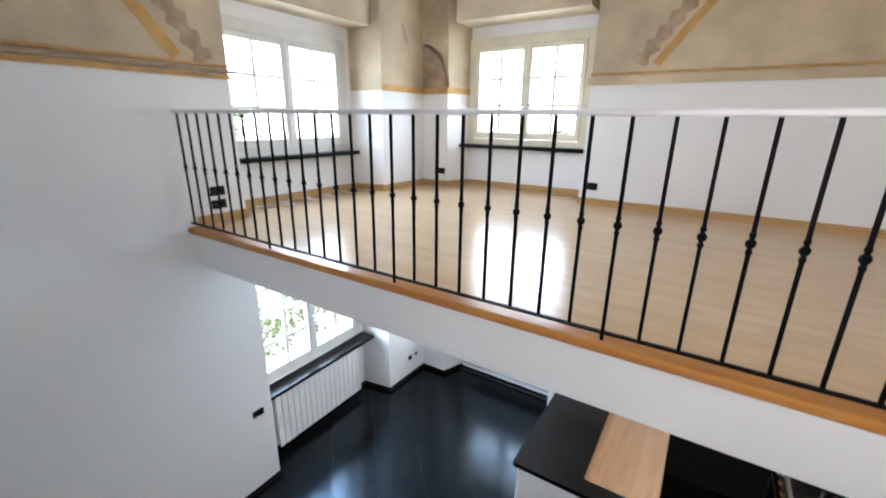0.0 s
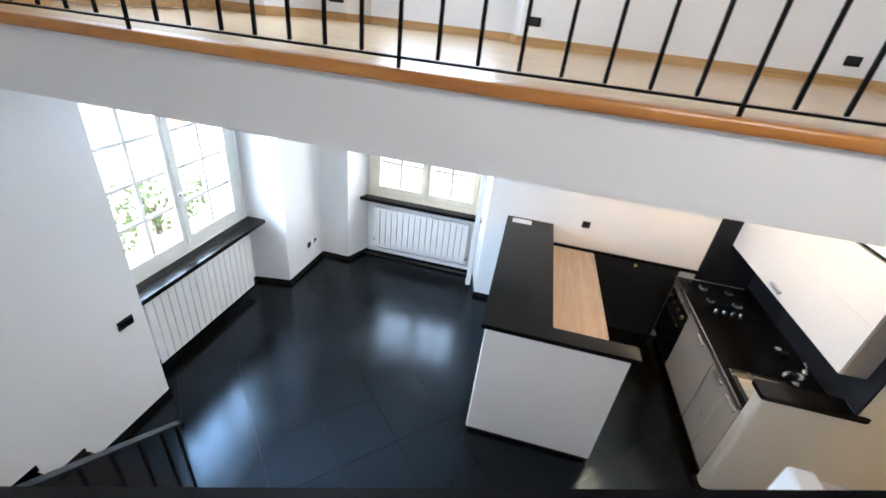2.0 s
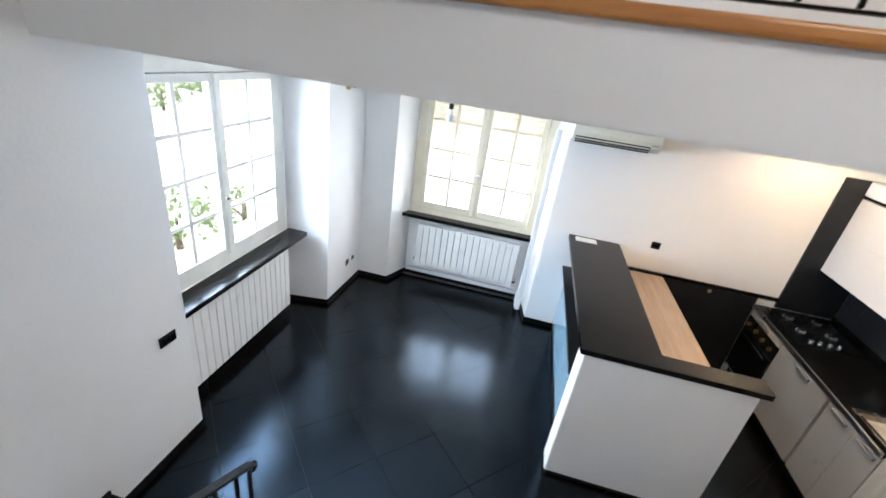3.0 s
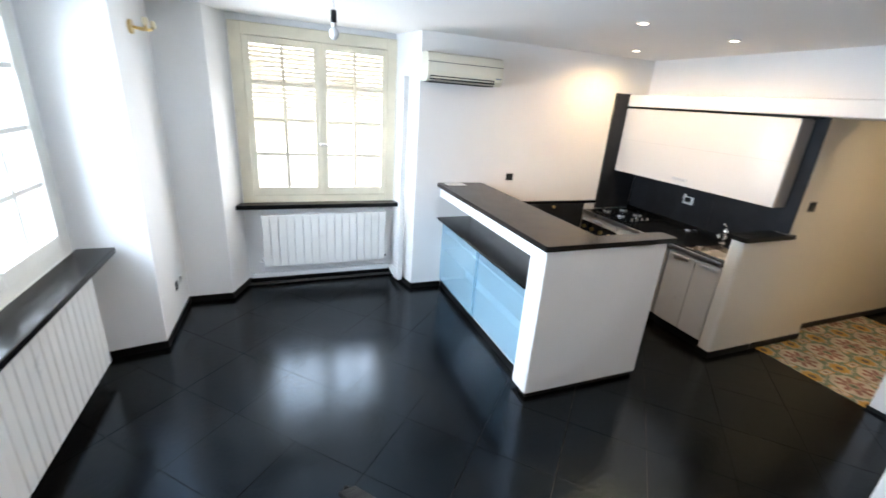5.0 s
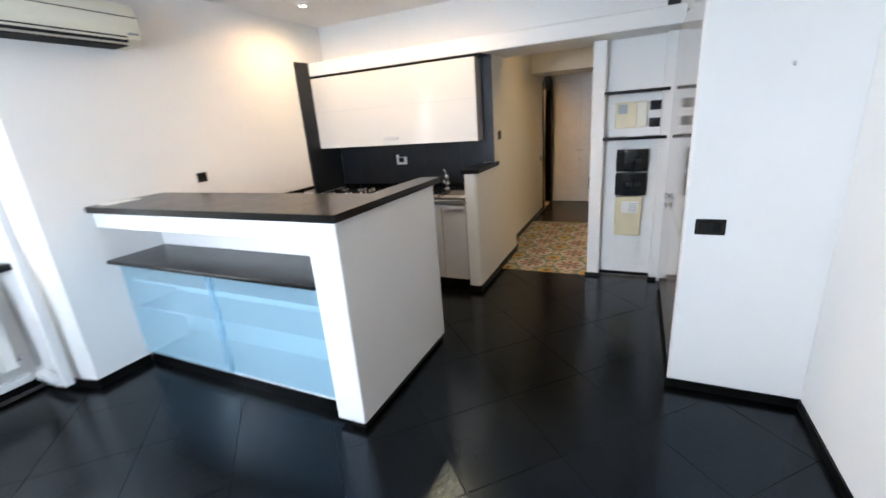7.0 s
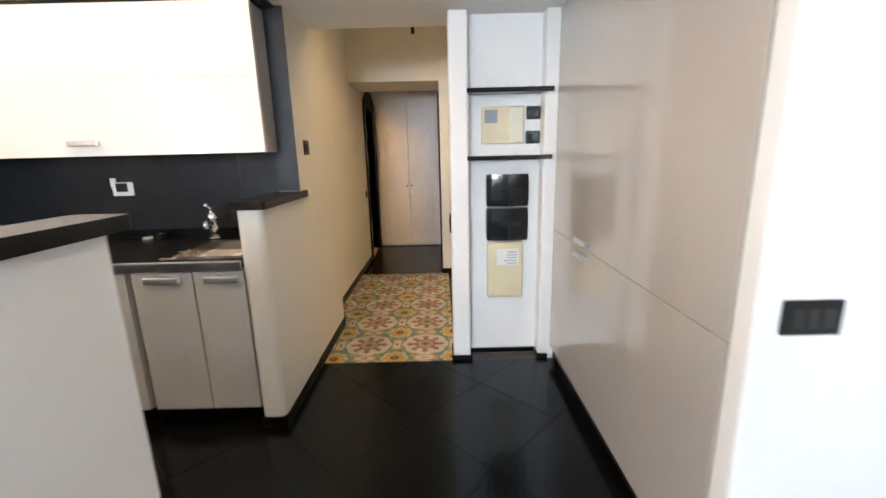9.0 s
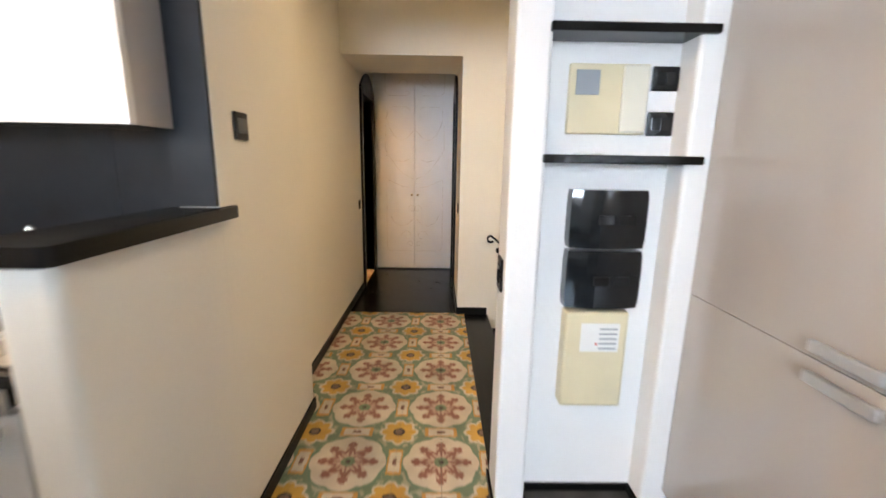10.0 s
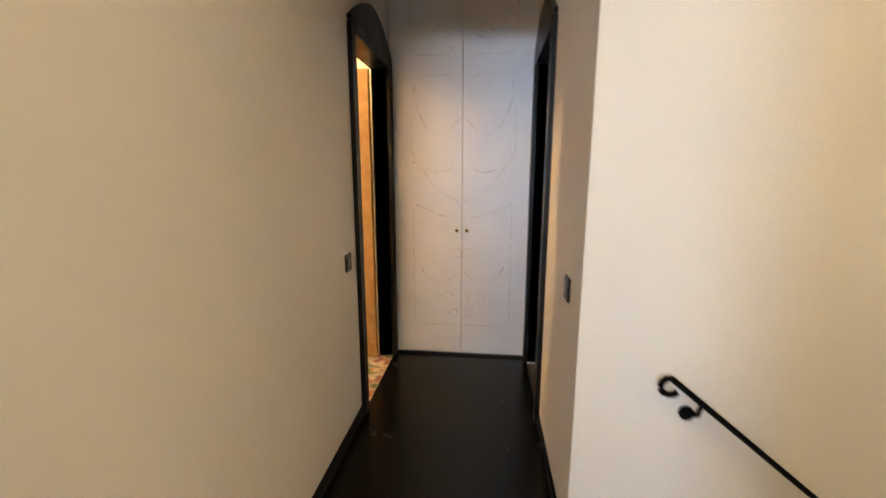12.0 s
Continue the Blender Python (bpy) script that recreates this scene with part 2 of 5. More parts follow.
# emission for the added ring that whitens the window views and adds daylight
SKY_GLOW = glow("glowing_sky_ring", (0.93, 0.97, 1.0), 4.5)
SCREEN = mat("grey_display", (0.30, 0.33, 0.36), 0.25, vary=0.05, bump=0.0)
PAPER = mat("white_label_paper", (0.78, 0.78, 0.76), 0.7, vary=0.03, bump=0.0)
INK = mat("dark_ink", (0.03, 0.03, 0.035), 0.6, vary=0.05, bump=0.0)
RED = mat("red_marking", (0.55, 0.04, 0.03), 0.5, vary=0.05, bump=0.0)
PALEPAINT = mat("faint_grey_line_paint", (0.66, 0.655, 0.64), 0.6, vary=0.3, scale=25, bump=0.0)
WARDWHITE = mat("white_satin_door", (0.77, 0.79, 0.81), 0.4, vary=0.04, scale=4, grain=40, bump=0.02)
DARKVOID = mat("dark_joint", (0.01, 0.01, 0.01), 0.9, vary=0.05, bump=0.0)


def wood_mat(name, dark, light, stretch, rough, along="X", island=0.12, coat=0.0):
    m = bpy.data.materials.new(name)
    m.use_nodes = True
    nt = m.node_tree
    b = nt.nodes["Principled BSDF"]
    b.inputs["Roughness"].default_value = rough
    b.inputs["Coat Weight"].default_value = coat
    b.inputs["Coat Roughness"].default_value = 0.12
    geo = nt.nodes.new("ShaderNodeNewGeometry")
    info = nt.nodes.new("ShaderNodeObjectInfo")
    mp = nt.nodes.new("ShaderNodeMapping")
    mp.inputs["Scale"].default_value = (stretch, 14, 14) if along == "X" else (14, stretch, 14)
    nt.links.new(geo.outputs["Position"], mp.inputs["Vector"])
    shift = nt.nodes.new("ShaderNodeVectorMath")
    shift.operation = "ADD"
    nt.links.new(mp.outputs["Vector"], shift.inputs[0])
    k = nt.nodes.new("ShaderNodeMath")
    k.operation = "MULTIPLY"
    k.inputs[1].default_value = 37.0
    nt.links.new(info.outputs["Random"], k.inputs[0])
    nt.links.new(k.outputs["Value"], shift.inputs[1])
    n = nt.nodes.new("ShaderNodeTexNoise")
    n.inputs["Scale"].default_value, n.inputs["Detail"].default_value, n.inputs["Distortion"].default_value = 1.6, 6, 0.6
    nt.links.new(shift.outputs["Vector"], n.inputs["Vector"])
    ramp = nt.nodes.new("ShaderNodeValToRGB")
    ramp.color_ramp.elements[0].position, ramp.color_ramp.elements[1].position = 0.32, 0.68
    ramp.color_ramp.elements[0].color, ramp.color_ramp.elements[1].color = rgb(dark), rgb(light)
    nt.links.new(n.outputs["Fac"], ramp.inputs["Fac"])
    sc = nt.nodes.new("ShaderNodeVectorMath")
    sc.operation = "SCALE"
    r2 = nt.nodes.new("ShaderNodeMapRange")
    r2.inputs["To Min"].default_value, r2.inputs["To Max"].default_value = 1 - island, 1 + island
    nt.links.new(info.outputs["Random"], r2.inputs["Value"])
    nt.links.new(ramp.outputs["Color"], sc.inputs[0])
    nt.links.new(r2.outputs["Result"], sc.inputs["Scale"])
    nt.links.new(sc.outputs["Vector"], b.inputs["Base Color"])
    bp = nt.nodes.new("ShaderNodeBump")
    bp.inputs["Strength"].default_value, bp.inputs["Distance"].default_value = 0.15, 0.002
    nt.links.new(n.outputs["Fac"], bp.inputs["Height"])
    nt.links.new(bp.outputs["Normal"], b.inputs["Normal"])
    return m


PARQUET = wood_mat("oak_parquet", (0.59, 0.415, 0.245), (0.65, 0.475, 0.30), 1.2, 0.22, island=0.03)
NOSING = wood_mat("orange_varnished_wood", (0.40, 0.14, 0.022), (0.56, 0.24, 0.045), 1.0, 0.3, coat=0.3)
SKIRTWOOD = wood_mat("honey_wood_skirting", (0.42, 0.24, 0.09), (0.55, 0.34, 0.14), 1.0, 0.4)
BEECH = wood_mat("pale_beech_board", (0.37, 0.275, 0.20), (0.46, 0.355, 0.265), 1.3, 0.45, along="Y")
DOORGOLD = wood_mat("honey_door_wood", (0.40, 0.24, 0.09), (0.52, 0.34, 0.15), 1.0, 0.4)


def cement_mat():
    """Patterned cement tiles with a 0.4 m repeat: brown rosettes in pale octagons, ochre flowers between, green borders."""
    m = bpy.data.materials.new("patterned_cement_tile")
    m.use_nodes = True
    nt = m.node_tree
    b = nt.nodes["Principled BSDF"]
    b.inputs["Roughness"].default_value = 0.5

    def math_node(op, a, c=None, d=None):
        n = nt.nodes.new("ShaderNodeMath")
        n.operation = op
        for i, v in enumerate((a, c, d)):
            if v is None:
                continue
            if isinstance(v, (int, float)):
                n.inputs[i].default_value = v
            else:
                nt.links.new(v, n.inputs[i])
        return n.outputs["Value"]

    geo = nt.nodes.new("ShaderNodeNewGeometry")
    wob = nt.nodes.new("ShaderNodeTexNoise")
    wob.inputs["Scale"].default_value = 40
    nt.links.new(geo.outputs["Position"], wob.inputs["Vector"])
    sep = nt.nodes.new("ShaderNodeSeparateXYZ")
    nt.links.new(geo.outputs["Position"], sep.inputs["Vector"])
    w = math_node("MULTIPLY", math_node("SUBTRACT", wob.outputs["Fac"], 0.5), 0.035)

    def cell(axis, origin):
        u = math_node("DIVIDE", math_node("SUBTRACT", sep.outputs[axis], origin), 0.4)
        return math_node("ADD", math_node("SUBTRACT", math_node("FRACT", math_node("ADD", u, 0.5)), 0.5), w)

    u, v = cell("X", 3.942), cell("Y", 2.54)          # from the ochre flowers
    p, q = cell("X", 3.742), cell("Y", 2.34)          # from the rosettes

    def radius(a, c):
        return math_node("SQRT", math_node("ADD", math_node("MULTIPLY", a, a), math_node("MULTIPLY", c, c)))

    def petals(a, c, k):
        return math_node("ABSOLUTE", math_node("COSINE", math_node("MULTIPLY", math_node("ARCTAN2", c, a), k)))

    def below(a, t):
        return math_node("LESS_THAN", a, t)

    r1, r2 = radius(u, v), radius(p, q)
    colour = None

    def layer(base, fac, c):
        n = nt.nodes.new("ShaderNodeMix")
        n.data_type = "RGBA"
        nt.links.new(fac, n.inputs["Factor"])
        if isinstance(base, tuple):
            n.inputs["A"].default_value = rgb(base)
        else:
            nt.links.new(base, n.inputs["A"])
        n.inputs["B"].default_value = rgb(c)
        return n.outputs["Result"]

    green, cream, brown, ochre, dark = (0.17, 0.24, 0.16), (0.64, 0.56, 0.46), (0.20, 0.085, 0.065), (0.60, 0.30, 0.07), (0.05, 0.03, 0.025)
    # the green ground, worn pale in places
    worn = nt.nodes.new("ShaderNodeTexNoise")
    worn.inputs["Scale"].default_value = 22
    nt.links.new(geo.outputs["Position"], worn.inputs["Vector"])
    colour = layer(green, math_node("GREATER_THAN", worn.outputs["Fac"], 0.56), (0.38, 0.38, 0.28))
    # little green rings on the diagonals
    du, dv = math_node("SUBTRACT", math_node("ABSOLUTE", u), 0.25), math_node("SUBTRACT", math_node("ABSOLUTE", v), 0.25)
    rd = radius(du, dv)
    colour = layer(colour, below(rd, 0.05), (0.10, 0.17, 0.11))
    colour = layer(colour, below(rd, 0.028), cream)
    # pale scalloped octagon with the lacy brown rosette
    pink, rose = (0.56, 0.41, 0.32), (0.29, 0.115, 0.085)
    oct_r = math_node("ADD", r2, math_node("MULTIPLY", petals(p, q, 4), -0.03))
    arms = petals(p, q, 4)
    colour = layer(colour, below(oct_r, 0.41), (0.15, 0.24, 0.16))
    colour = layer(colour, below(oct_r, 0.38), cream)
    wash = math_node("SUBTRACT", r2, math_node("MULTIPLY", arms, 0.12))
    colour = layer(colour, below(wash, 0.17), pink)
    thin = math_node("MULTIPLY", math_node("GREATER_THAN", arms, 0.93), below(r2, 0.32))
    colour = layer(colour, thin, rose)
    head = math_node("MULTIPLY", math_node("GREATER_THAN", arms, 0.70), below(math_node("ABSOLUTE", math_node("SUBTRACT", r2, 0.265)), 0.025))
    colour = layer(colour, head, rose)
    inner = math_node("SUBTRACT", r2, math_node("MULTIPLY", arms, 0.07))
    colour = layer(colour, below(math_node("ABSOLUTE", math_node("SUBTRACT", inner, 0.125)), 0.024), rose)
    colour = layer(colour, below(r2, 0.075), (0.17, 0.24, 0.14))
    colour = layer(colour, below(r2, 0.028), dark)
    # ochre bars between the rosettes
    for a, c in ((u, math_node("ABSOLUTE", q)), (v, math_node("ABSOLUTE", p))):
        bar = math_node("MAXIMUM", math_node("MULTIPLY", math_node("ABSOLUTE", a), 2.4), c)
        colour = layer(colour, below(bar, 0.19), ochre)
        colour = layer(colour, below(bar, 0.15), cream)
        colour = layer(colour, below(bar, 0.05), brown)
    # ochre flower with a dark eye
    flower = math_node("SUBTRACT", r1, math_node("MULTIPLY", petals(u, v, 4), 0.05))
    colour = layer(colour, below(flower, 0.185), cream)
    colour = layer(colour, below(flower, 0.15), (0.62, 0.36, 0.07))
    colour = layer(colour, below(r1, 0.07), dark)
    colour = layer(colour, below(r1, 0.045), (0.20, 0.13, 0.10))
    dirt = nt.nodes.new("ShaderNodeTexNoise")
    dirt.inputs["Scale"].default_value, dirt.inputs["Detail"].default_value = 5, 6
    nt.links.new(geo.outputs["Position"], dirt.inputs["Vector"])
    r = nt.nodes.new("ShaderNodeMapRange")
    r.inputs["From Min"].default_value, r.inputs["From Max"].default_value = 0.3, 0.7
    r.inputs["To Min"].default_value, r.inputs["To Max"].default_value = 0.66, 1.08
    nt.links.new(dirt.outputs["Fac"], r.inputs["Value"])
    sc = nt.nodes.new("ShaderNodeVectorMath")
    sc.operation = "SCALE"
    nt.links.new(colour, sc.inputs[0])
    nt.links.new(r.outputs["Result"], sc.inputs["Scale"])
    nt.links.new(sc.outputs["Vector"], b.inputs["Base Color"])
    return m


CEMENT = cement_mat()


# ---------------------------------------------------------------- builders
def box(bm, x0, x1, y0, y1, z0, z1, bevel=0.0, seg=2):
    r = bmesh.ops.create_cube(bm, size=1.0, matrix=Matrix.LocRotScale(((x0 + x1) / 2, (y0 + y1) / 2, (z0 + z1) / 2), None, (abs(x1 - x0), abs(y1 - y0), abs(z1 - z0))))
    if bevel:
        edges = list({e for v in r["verts"] for e in v.link_edges})
        bmesh.ops.bevel(bm, geom=edges, offset=bevel, segments=seg, affect="EDGES", profile=0.5)
    return bm


def boxes(*rows, bevel=0.0):
    bm = bmesh.new()
    for r in rows:
        box(bm, *r[:6], bevel=r[6] if len(r) > 6 else bevel)
    return bm


def prism(bm, pts, z0, z1, bevel=0.0):
    low = [bm.verts.new((x, y, z0)) for x, y in pts]
    high = [bm.verts.new((x, y, z1)) for x, y in pts]
    n = len(pts)
    faces = [bm.faces.new(low[::-1]), bm.faces.new(high)]
    for i in range(n):
        faces.append(bm.faces.new((low[i], low[(i + 1) % n], high[(i + 1) % n], high[i])))
    bmesh.ops.recalc_face_normals(bm, faces=faces)
    if bevel:
        edges = [bm.edges.get((low[i], high[i])) for i in range(n)]
        bmesh.ops.bevel(bm, geom=edges, offset=bevel, segments=4, affect="EDGES", profile=0.5)
    return bm


def rod(bm, a, b, r, sides=10, r2=None):
    a, b = Vector(a), Vector(b)
    d = b - a
    m = Matrix.Translation((a + b) / 2) @ d.to_track_quat("Z", "Y").to_matrix().to_4x4()
    bmesh.ops.create_cone(bm, cap_ends=True, segments=sides, radius1=r, radius2=r if r2 is None else r2, depth=d.length, matrix=m)
    return bm


def ball(bm, c, r, sx=1, sy=1, sz=1, u=12, v=8):
    bmesh.ops.create_uvsphere(bm, u_segments=u, v_segments=v, radius=r, matrix=Matrix.LocRotScale(c, None, (sx, sy, sz)))
    return bm


def tube(bm, pts, r, sides=8):
    """A round bar along points, in one skin."""
    pts = [Vector(p) for p in pts]
    rings = []
    for i, p in enumerate(pts):
        d = (pts[min(i + 1, len(pts) - 1)] - pts[max(i - 1, 0)]).normalized()
        q = d.to_track_quat("Z", "Y")
        rings.append([bm.verts.new(p + q @ Vector((r * math.cos(2 * math.pi * k / sides), r * math.sin(2 * math.pi * k / sides), 0))) for k in range(sides)])
    for a, b in zip(rings, rings[1:]):
        for k in range(sides):
            bm.faces.new((a[k], a[(k + 1) % sides], b[(k + 1) % sides], b[k]))
    bm.faces.new(rings[0][::-1])
    bm.faces.new(rings[-1])
    return bm


def mesh_of(name, bm, material, smooth=False):
    me = bpy.data.meshes.new(name)
    bm.to_mesh(me)
    bm.free()
    me.materials.append(material)
    if smooth:
        me.polygons.foreach_set("use_smooth", [True] * len(me.polygons))
    return me


def setting(name, bm, material, label="", smooth=False):
    return tagged(new(name, mesh_of(name, bm, material, smooth)), label=label, kind="structure")


def thing(name, at, label, category, group=""):
    ob = new(name)
    ob.location = at
    return tagged(ob, label, category, group)


def single(name, bm, material, label, category, group="", smooth=False):
    return tagged(new(name, mesh_of(name, bm, material, smooth)), label, category, group)


def part(name, bm, material, parent, label="", smooth=False):
    """One mesh under a thing or a part; bm is in world coordinates."""
    ob = new(name, mesh_of(name, bm, material, smooth))
    ob.parent = parent
    base = Matrix.Translation(parent.location)
    p = parent.parent
    while p:
        base = Matrix.Translation(p.location) @ base
        p = p.parent
    ob.data.transform(base.inverted())
    return tagged(ob, label)


def shared(name, me, at, parent):
    """One more piece on shared mesh data, placed relative to its parent."""
    ob = new(name, me)
    ob.parent, ob.location = parent, at
    return ob

# ---------------------------------------------------------------- the shell
XW, YN, CEIL, MEZZ, TOP = -2.76, 4.95, 2.58, 2.90, 5.3
WX, WY = -3.12, 5.45            # inner faces of the window walls
CORN = 4.03                     # height of the painted cornice upstairs

# west wall, south of the window niche
bm = bmesh.new()
prism(bm, [(-3.5, -0.3), (XW, -0.3), (XW, 2.53), (WX, 2.56), (-3.5, 2.56)], -0.1, CORN)
setting("wall_west", bm, PLASTER, "white plastered wall beside the stairs")
bm = bmesh.new()
prism(bm, [(-3.5, -0.3), (XW, -0.3), (XW, 2.53), (WX, 2.56), (-3.5, 2.56)], CORN, TOP)
setting("wall_west_upper", bm, FRESCO, "cream painted upper wall with faded decoration")
# window walls in the niches, with openings
W1 = (2.612, 4.143, 0.93, 2.445)
W2 = (-2.10, -0.65, 0.93, 2.48)
W3 = (2.585, 4.11, 3.42, 4.53)
W4 = (-2.13, -0.65, 3.49, 4.66)
bm = boxes((-3.5, WX, 2.56, 2.585, -0.1, TOP), (-3.5, WX, 2.585, W1[0], -0.1, W1[3]), (-3.5, WX, W1[1], 4.25, -0.1, TOP), (-3.5, WX, W1[0], W1[1], -0.1, W1[2]),
           (-3.5, WX, 2.585, W1[1], W1[3], W3[2]), (-3.5, WX, 2.585, W1[1], W3[3], TOP), (-3.5, WX, W3[1], W1[1], W3[2], W3[3]))
setting("wall_west_niche", bm, PLASTER, "white wall of the window recess")
bm = boxes((-2.16, W4[0], WY, 5.75, -0.1, TOP), (W4[0], W2[0], WY, 5.75, -0.1, W4[2]), (W4[0], W2[0], WY, 5.75, W4[3], TOP), (W2[1], -0.62, WY, 5.75, -0.1, TOP), (W2[0], W2[1], WY, 5.75, -0.1, W2[2]),
           (W2[0], W2[1], WY, 5.75, W2[3], W4[2]), (W2[0], W2[1], WY, 5.75, W4[3], TOP))
setting("wall_north_niche", bm, PLASTER, "white wall of the window recess")
corner = [(-2.70, 4.325), (-2.675, 5.11), (-2.295, 5.11), (-2.16, WY), (-2.16, 5.75), (-3.5, 5.75), (-3.5, 4.25), (WX, 4.25)]
setting("wall_corner", prism(bmesh.new(), corner, -0.1, CORN + 0.03), PLASTER, "white corner pier between the two windows")
setting("wall_corner_upper", prism(bmesh.new(), corner, CORN + 0.03, TOP), FRESCO, "cream painted corner pier")
north = [(-0.51, YN), (2.62, YN), (2.62, 5.75), (-0.62, 5.75), (-0.62, WY)]
setting("wall_north", prism(bmesh.new(), north, -0.1, CORN + 0.06), PLASTER, "white plastered wall")
setting("wall_north_upper", prism(bmesh.new(), north, CORN + 0.06, TOP), FRESCO, "cream painted upper wall with faded decoration")
# lowered tops of the upper window recesses
setting("niche_head_west", boxes((WX, XW - 0.03, 2.56, 4.26, 4.72, TOP - 0.002)), FRESCO)
setting("niche_head_north", boxes((-2.16, -0.62, 5.06, WY, 4.84, TOP - 0.002)), FRESCO)
# kitchen back wall, beam, hall opening
setting("wall_east", boxes((2.37, 2.62, 3.12, YN, -0.1, CEIL), (2.30, 2.62, 0.90, 4.949, 2.205, CEIL)), PLASTER, "white wall above the kitchen")
setting("beam", boxes((2.02, 2.62, 1.50, YN - 0.001, 2.075, 2.203, 0.012)), PLASTER, "white boxed beam over the kitchen and hall opening")
bm = bmesh.new()
prism(bm, [(2.20, 3.0), (2.93, 3.0), (2.93, 3.118), (2.20, 3.118)], -0.1, 2.074)
box(bm, 2.625, 2.93, 3.0, 3.118, 2.074, CEIL)
setting("wall_hall_near", bm, HALL_PAINT, "cream hall wall beside the kitchen")
DL = (5.10, 5.755)
DR = (5.12, 5.755)
setting("wall_hall_north", boxes((2.93, DL[0], 3.12, 3.22, -0.1, CEIL), (DL[1], 5.95, 3.12, 3.22, -0.1, CEIL), (DL[0], DL[1], 3.12, 3.22, 1.94, CEIL)), HALL_PAINT, "cream hall wall")
setting("wall_hall_end", boxes((4.32, DR[0], 2.0, 2.20, -1.0, CEIL), (DR[1], 5.95, 2.0, 2.20, -0.1, CEIL), (DR[0], DR[1], 2.0, 2.20, 1.94, CEIL), bevel=0.0), HALL_PAINT, "cream wall at the end of the hall")
setting("wall_stair_down", prism(bmesh.new(), [(4.32, -0.4), (4.52, -0.4), (4.52, 2.0), (4.32, 2.0)], -1.0, CEIL), HALL_PAINT, "cream wall with an iron handrail beside the stairs down")
setting("hall_lintel", boxes((4.321, 4.98, 2.2005, 3.1195, 2.045, CEIL - 0.002)), HALL_PAINT, "lowered passage at the end of the hall")
setting("wall_hall_back", boxes((5.95, 6.05, 1.9, 3.3, -0.1, CEIL)), PLASTER)
# pier with the meter recess
setting("pier", boxes((2.30, 2.465, 2.035, 2.145, -0.1, 2.074, 0.012), (2.40, 2.463, 1.60, 2.035, -0.1, 2.074), (2.30, 2.461, 1.50, 1.60, -0.1, 2.074, 0.012)), PLASTER, "white pier with a shallow recess for the meters")
setting("wall_stairwell_west", boxes((2.38, 2.459, -0.4, 1.499, -1.0, CEIL), (2.38, 2.459, 1.501, 2.17, -1.0, -0.1), (2.623, 2.70, 0.0, 2.0, 2.08, 2.588)), HALL_PAINT)
setting("wall_stairwell_south", boxes((2.38, 4.52, -0.6, -0.4, -1.0, CEIL)), HALL_PAINT)
# stair enclosure and the wall end with the switch
setting("wall_block", boxes((0.665, 0.74, 0.80, 1.53, -0.1, 2.10, 0.012), (0.74, 2.295, 0.72, 0.80, -0.1, 2.10)), PLASTER, "white wall end carrying a black switch")
# opening of the unseen south window, added for its light
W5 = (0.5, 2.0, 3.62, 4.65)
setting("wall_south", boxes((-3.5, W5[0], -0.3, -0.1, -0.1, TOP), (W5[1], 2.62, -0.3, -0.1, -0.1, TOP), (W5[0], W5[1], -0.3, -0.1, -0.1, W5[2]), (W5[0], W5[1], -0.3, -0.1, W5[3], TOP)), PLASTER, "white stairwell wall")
setting("wall_upper_east", boxes((2.37, 2.62, -0.1, YN, CEIL + 0.02, CORN + 0.06)), PLASTER)
setting("wall_upper_east_top", boxes((2.37, 2.62, -0.1, YN, CORN + 0.06, TOP)), FRESCO)

# mezzanine slab and ceilings
setting("mezzanine_fascia", boxes((XW, 2.37, 2.06, 2.12, CEIL + 0.005, 2.857), (1.50, 1.56, 0.9, 2.06, CEIL + 0.005, 2.857)), PLASTER, "white edge of the mezzanine")
bm = boxes((-2.9, 2.30, 2.065, 5.4, CEIL, CEIL + 0.05), (1.512, 2.30, -0.1, 2.065, CEIL, CEIL + 0.05))
setting("ceiling", bm, CEILING, "white ceiling under the mezzanine")
setting("ceiling_hall", boxes((2.30, 5.95, 1.9, 3.3, CEIL + 0.001, CEIL + 0.05), (2.5, 4.52, -0.6, 1.9, CEIL + 0.001, CEIL + 0.05)), CEILING, "white hall ceiling")
setting("ceiling_passage", boxes((4.981, 5.95, 2.2005, 3.1195, 2.38, 2.42)), CEILING)
setting("ceiling_upper", boxes((-3.5, 2.62, -0.3, 5.75, TOP, TOP + 0.1)), CEILING, "white ceiling of the upper room")
setting("mezzanine_slab", boxes((-2.9, 2.37, 2.12, 5.4, CEIL + 0.055, 2.875), (1.56, 2.37, -0.1, 2.12, CEIL + 0.055, 2.875)), PLASTER)
setting("floor_slab", boxes((-3.2, 5.95, 2.0, 5.45, -0.12, -0.006), (-3.2, 2.455, -0.1, 2.0, -0.12, -0.006)), GROUT)
setting("floor_stair_foot", boxes((2.460, 4.32, -0.4, 1.275, -0.85, -0.70)), BLACKSTONE, "black stone floor at the foot of the stairs")

# room behind the open hall door
setting("bathroom_walls", boxes((4.4, 4.5, 3.22, 5.2, -0.1, CEIL), (6.3, 6.4, 3.22, 5.2, -0.1, CEIL), (4.4, 6.4, 5.2, 5.3, -0.1, CEIL), (5.951, 6.3, 3.12, 3.22, -0.1, CEIL), (4.5, 6.3, 3.22, 5.2, 2.45, 2.55)), HALL_PAINT, "warm lit walls of the room behind the door")
setting("bathroom_floor", boxes((4.5, 6.3, 3.1, 5.2, -0.1, -0.001)), CEMENT)
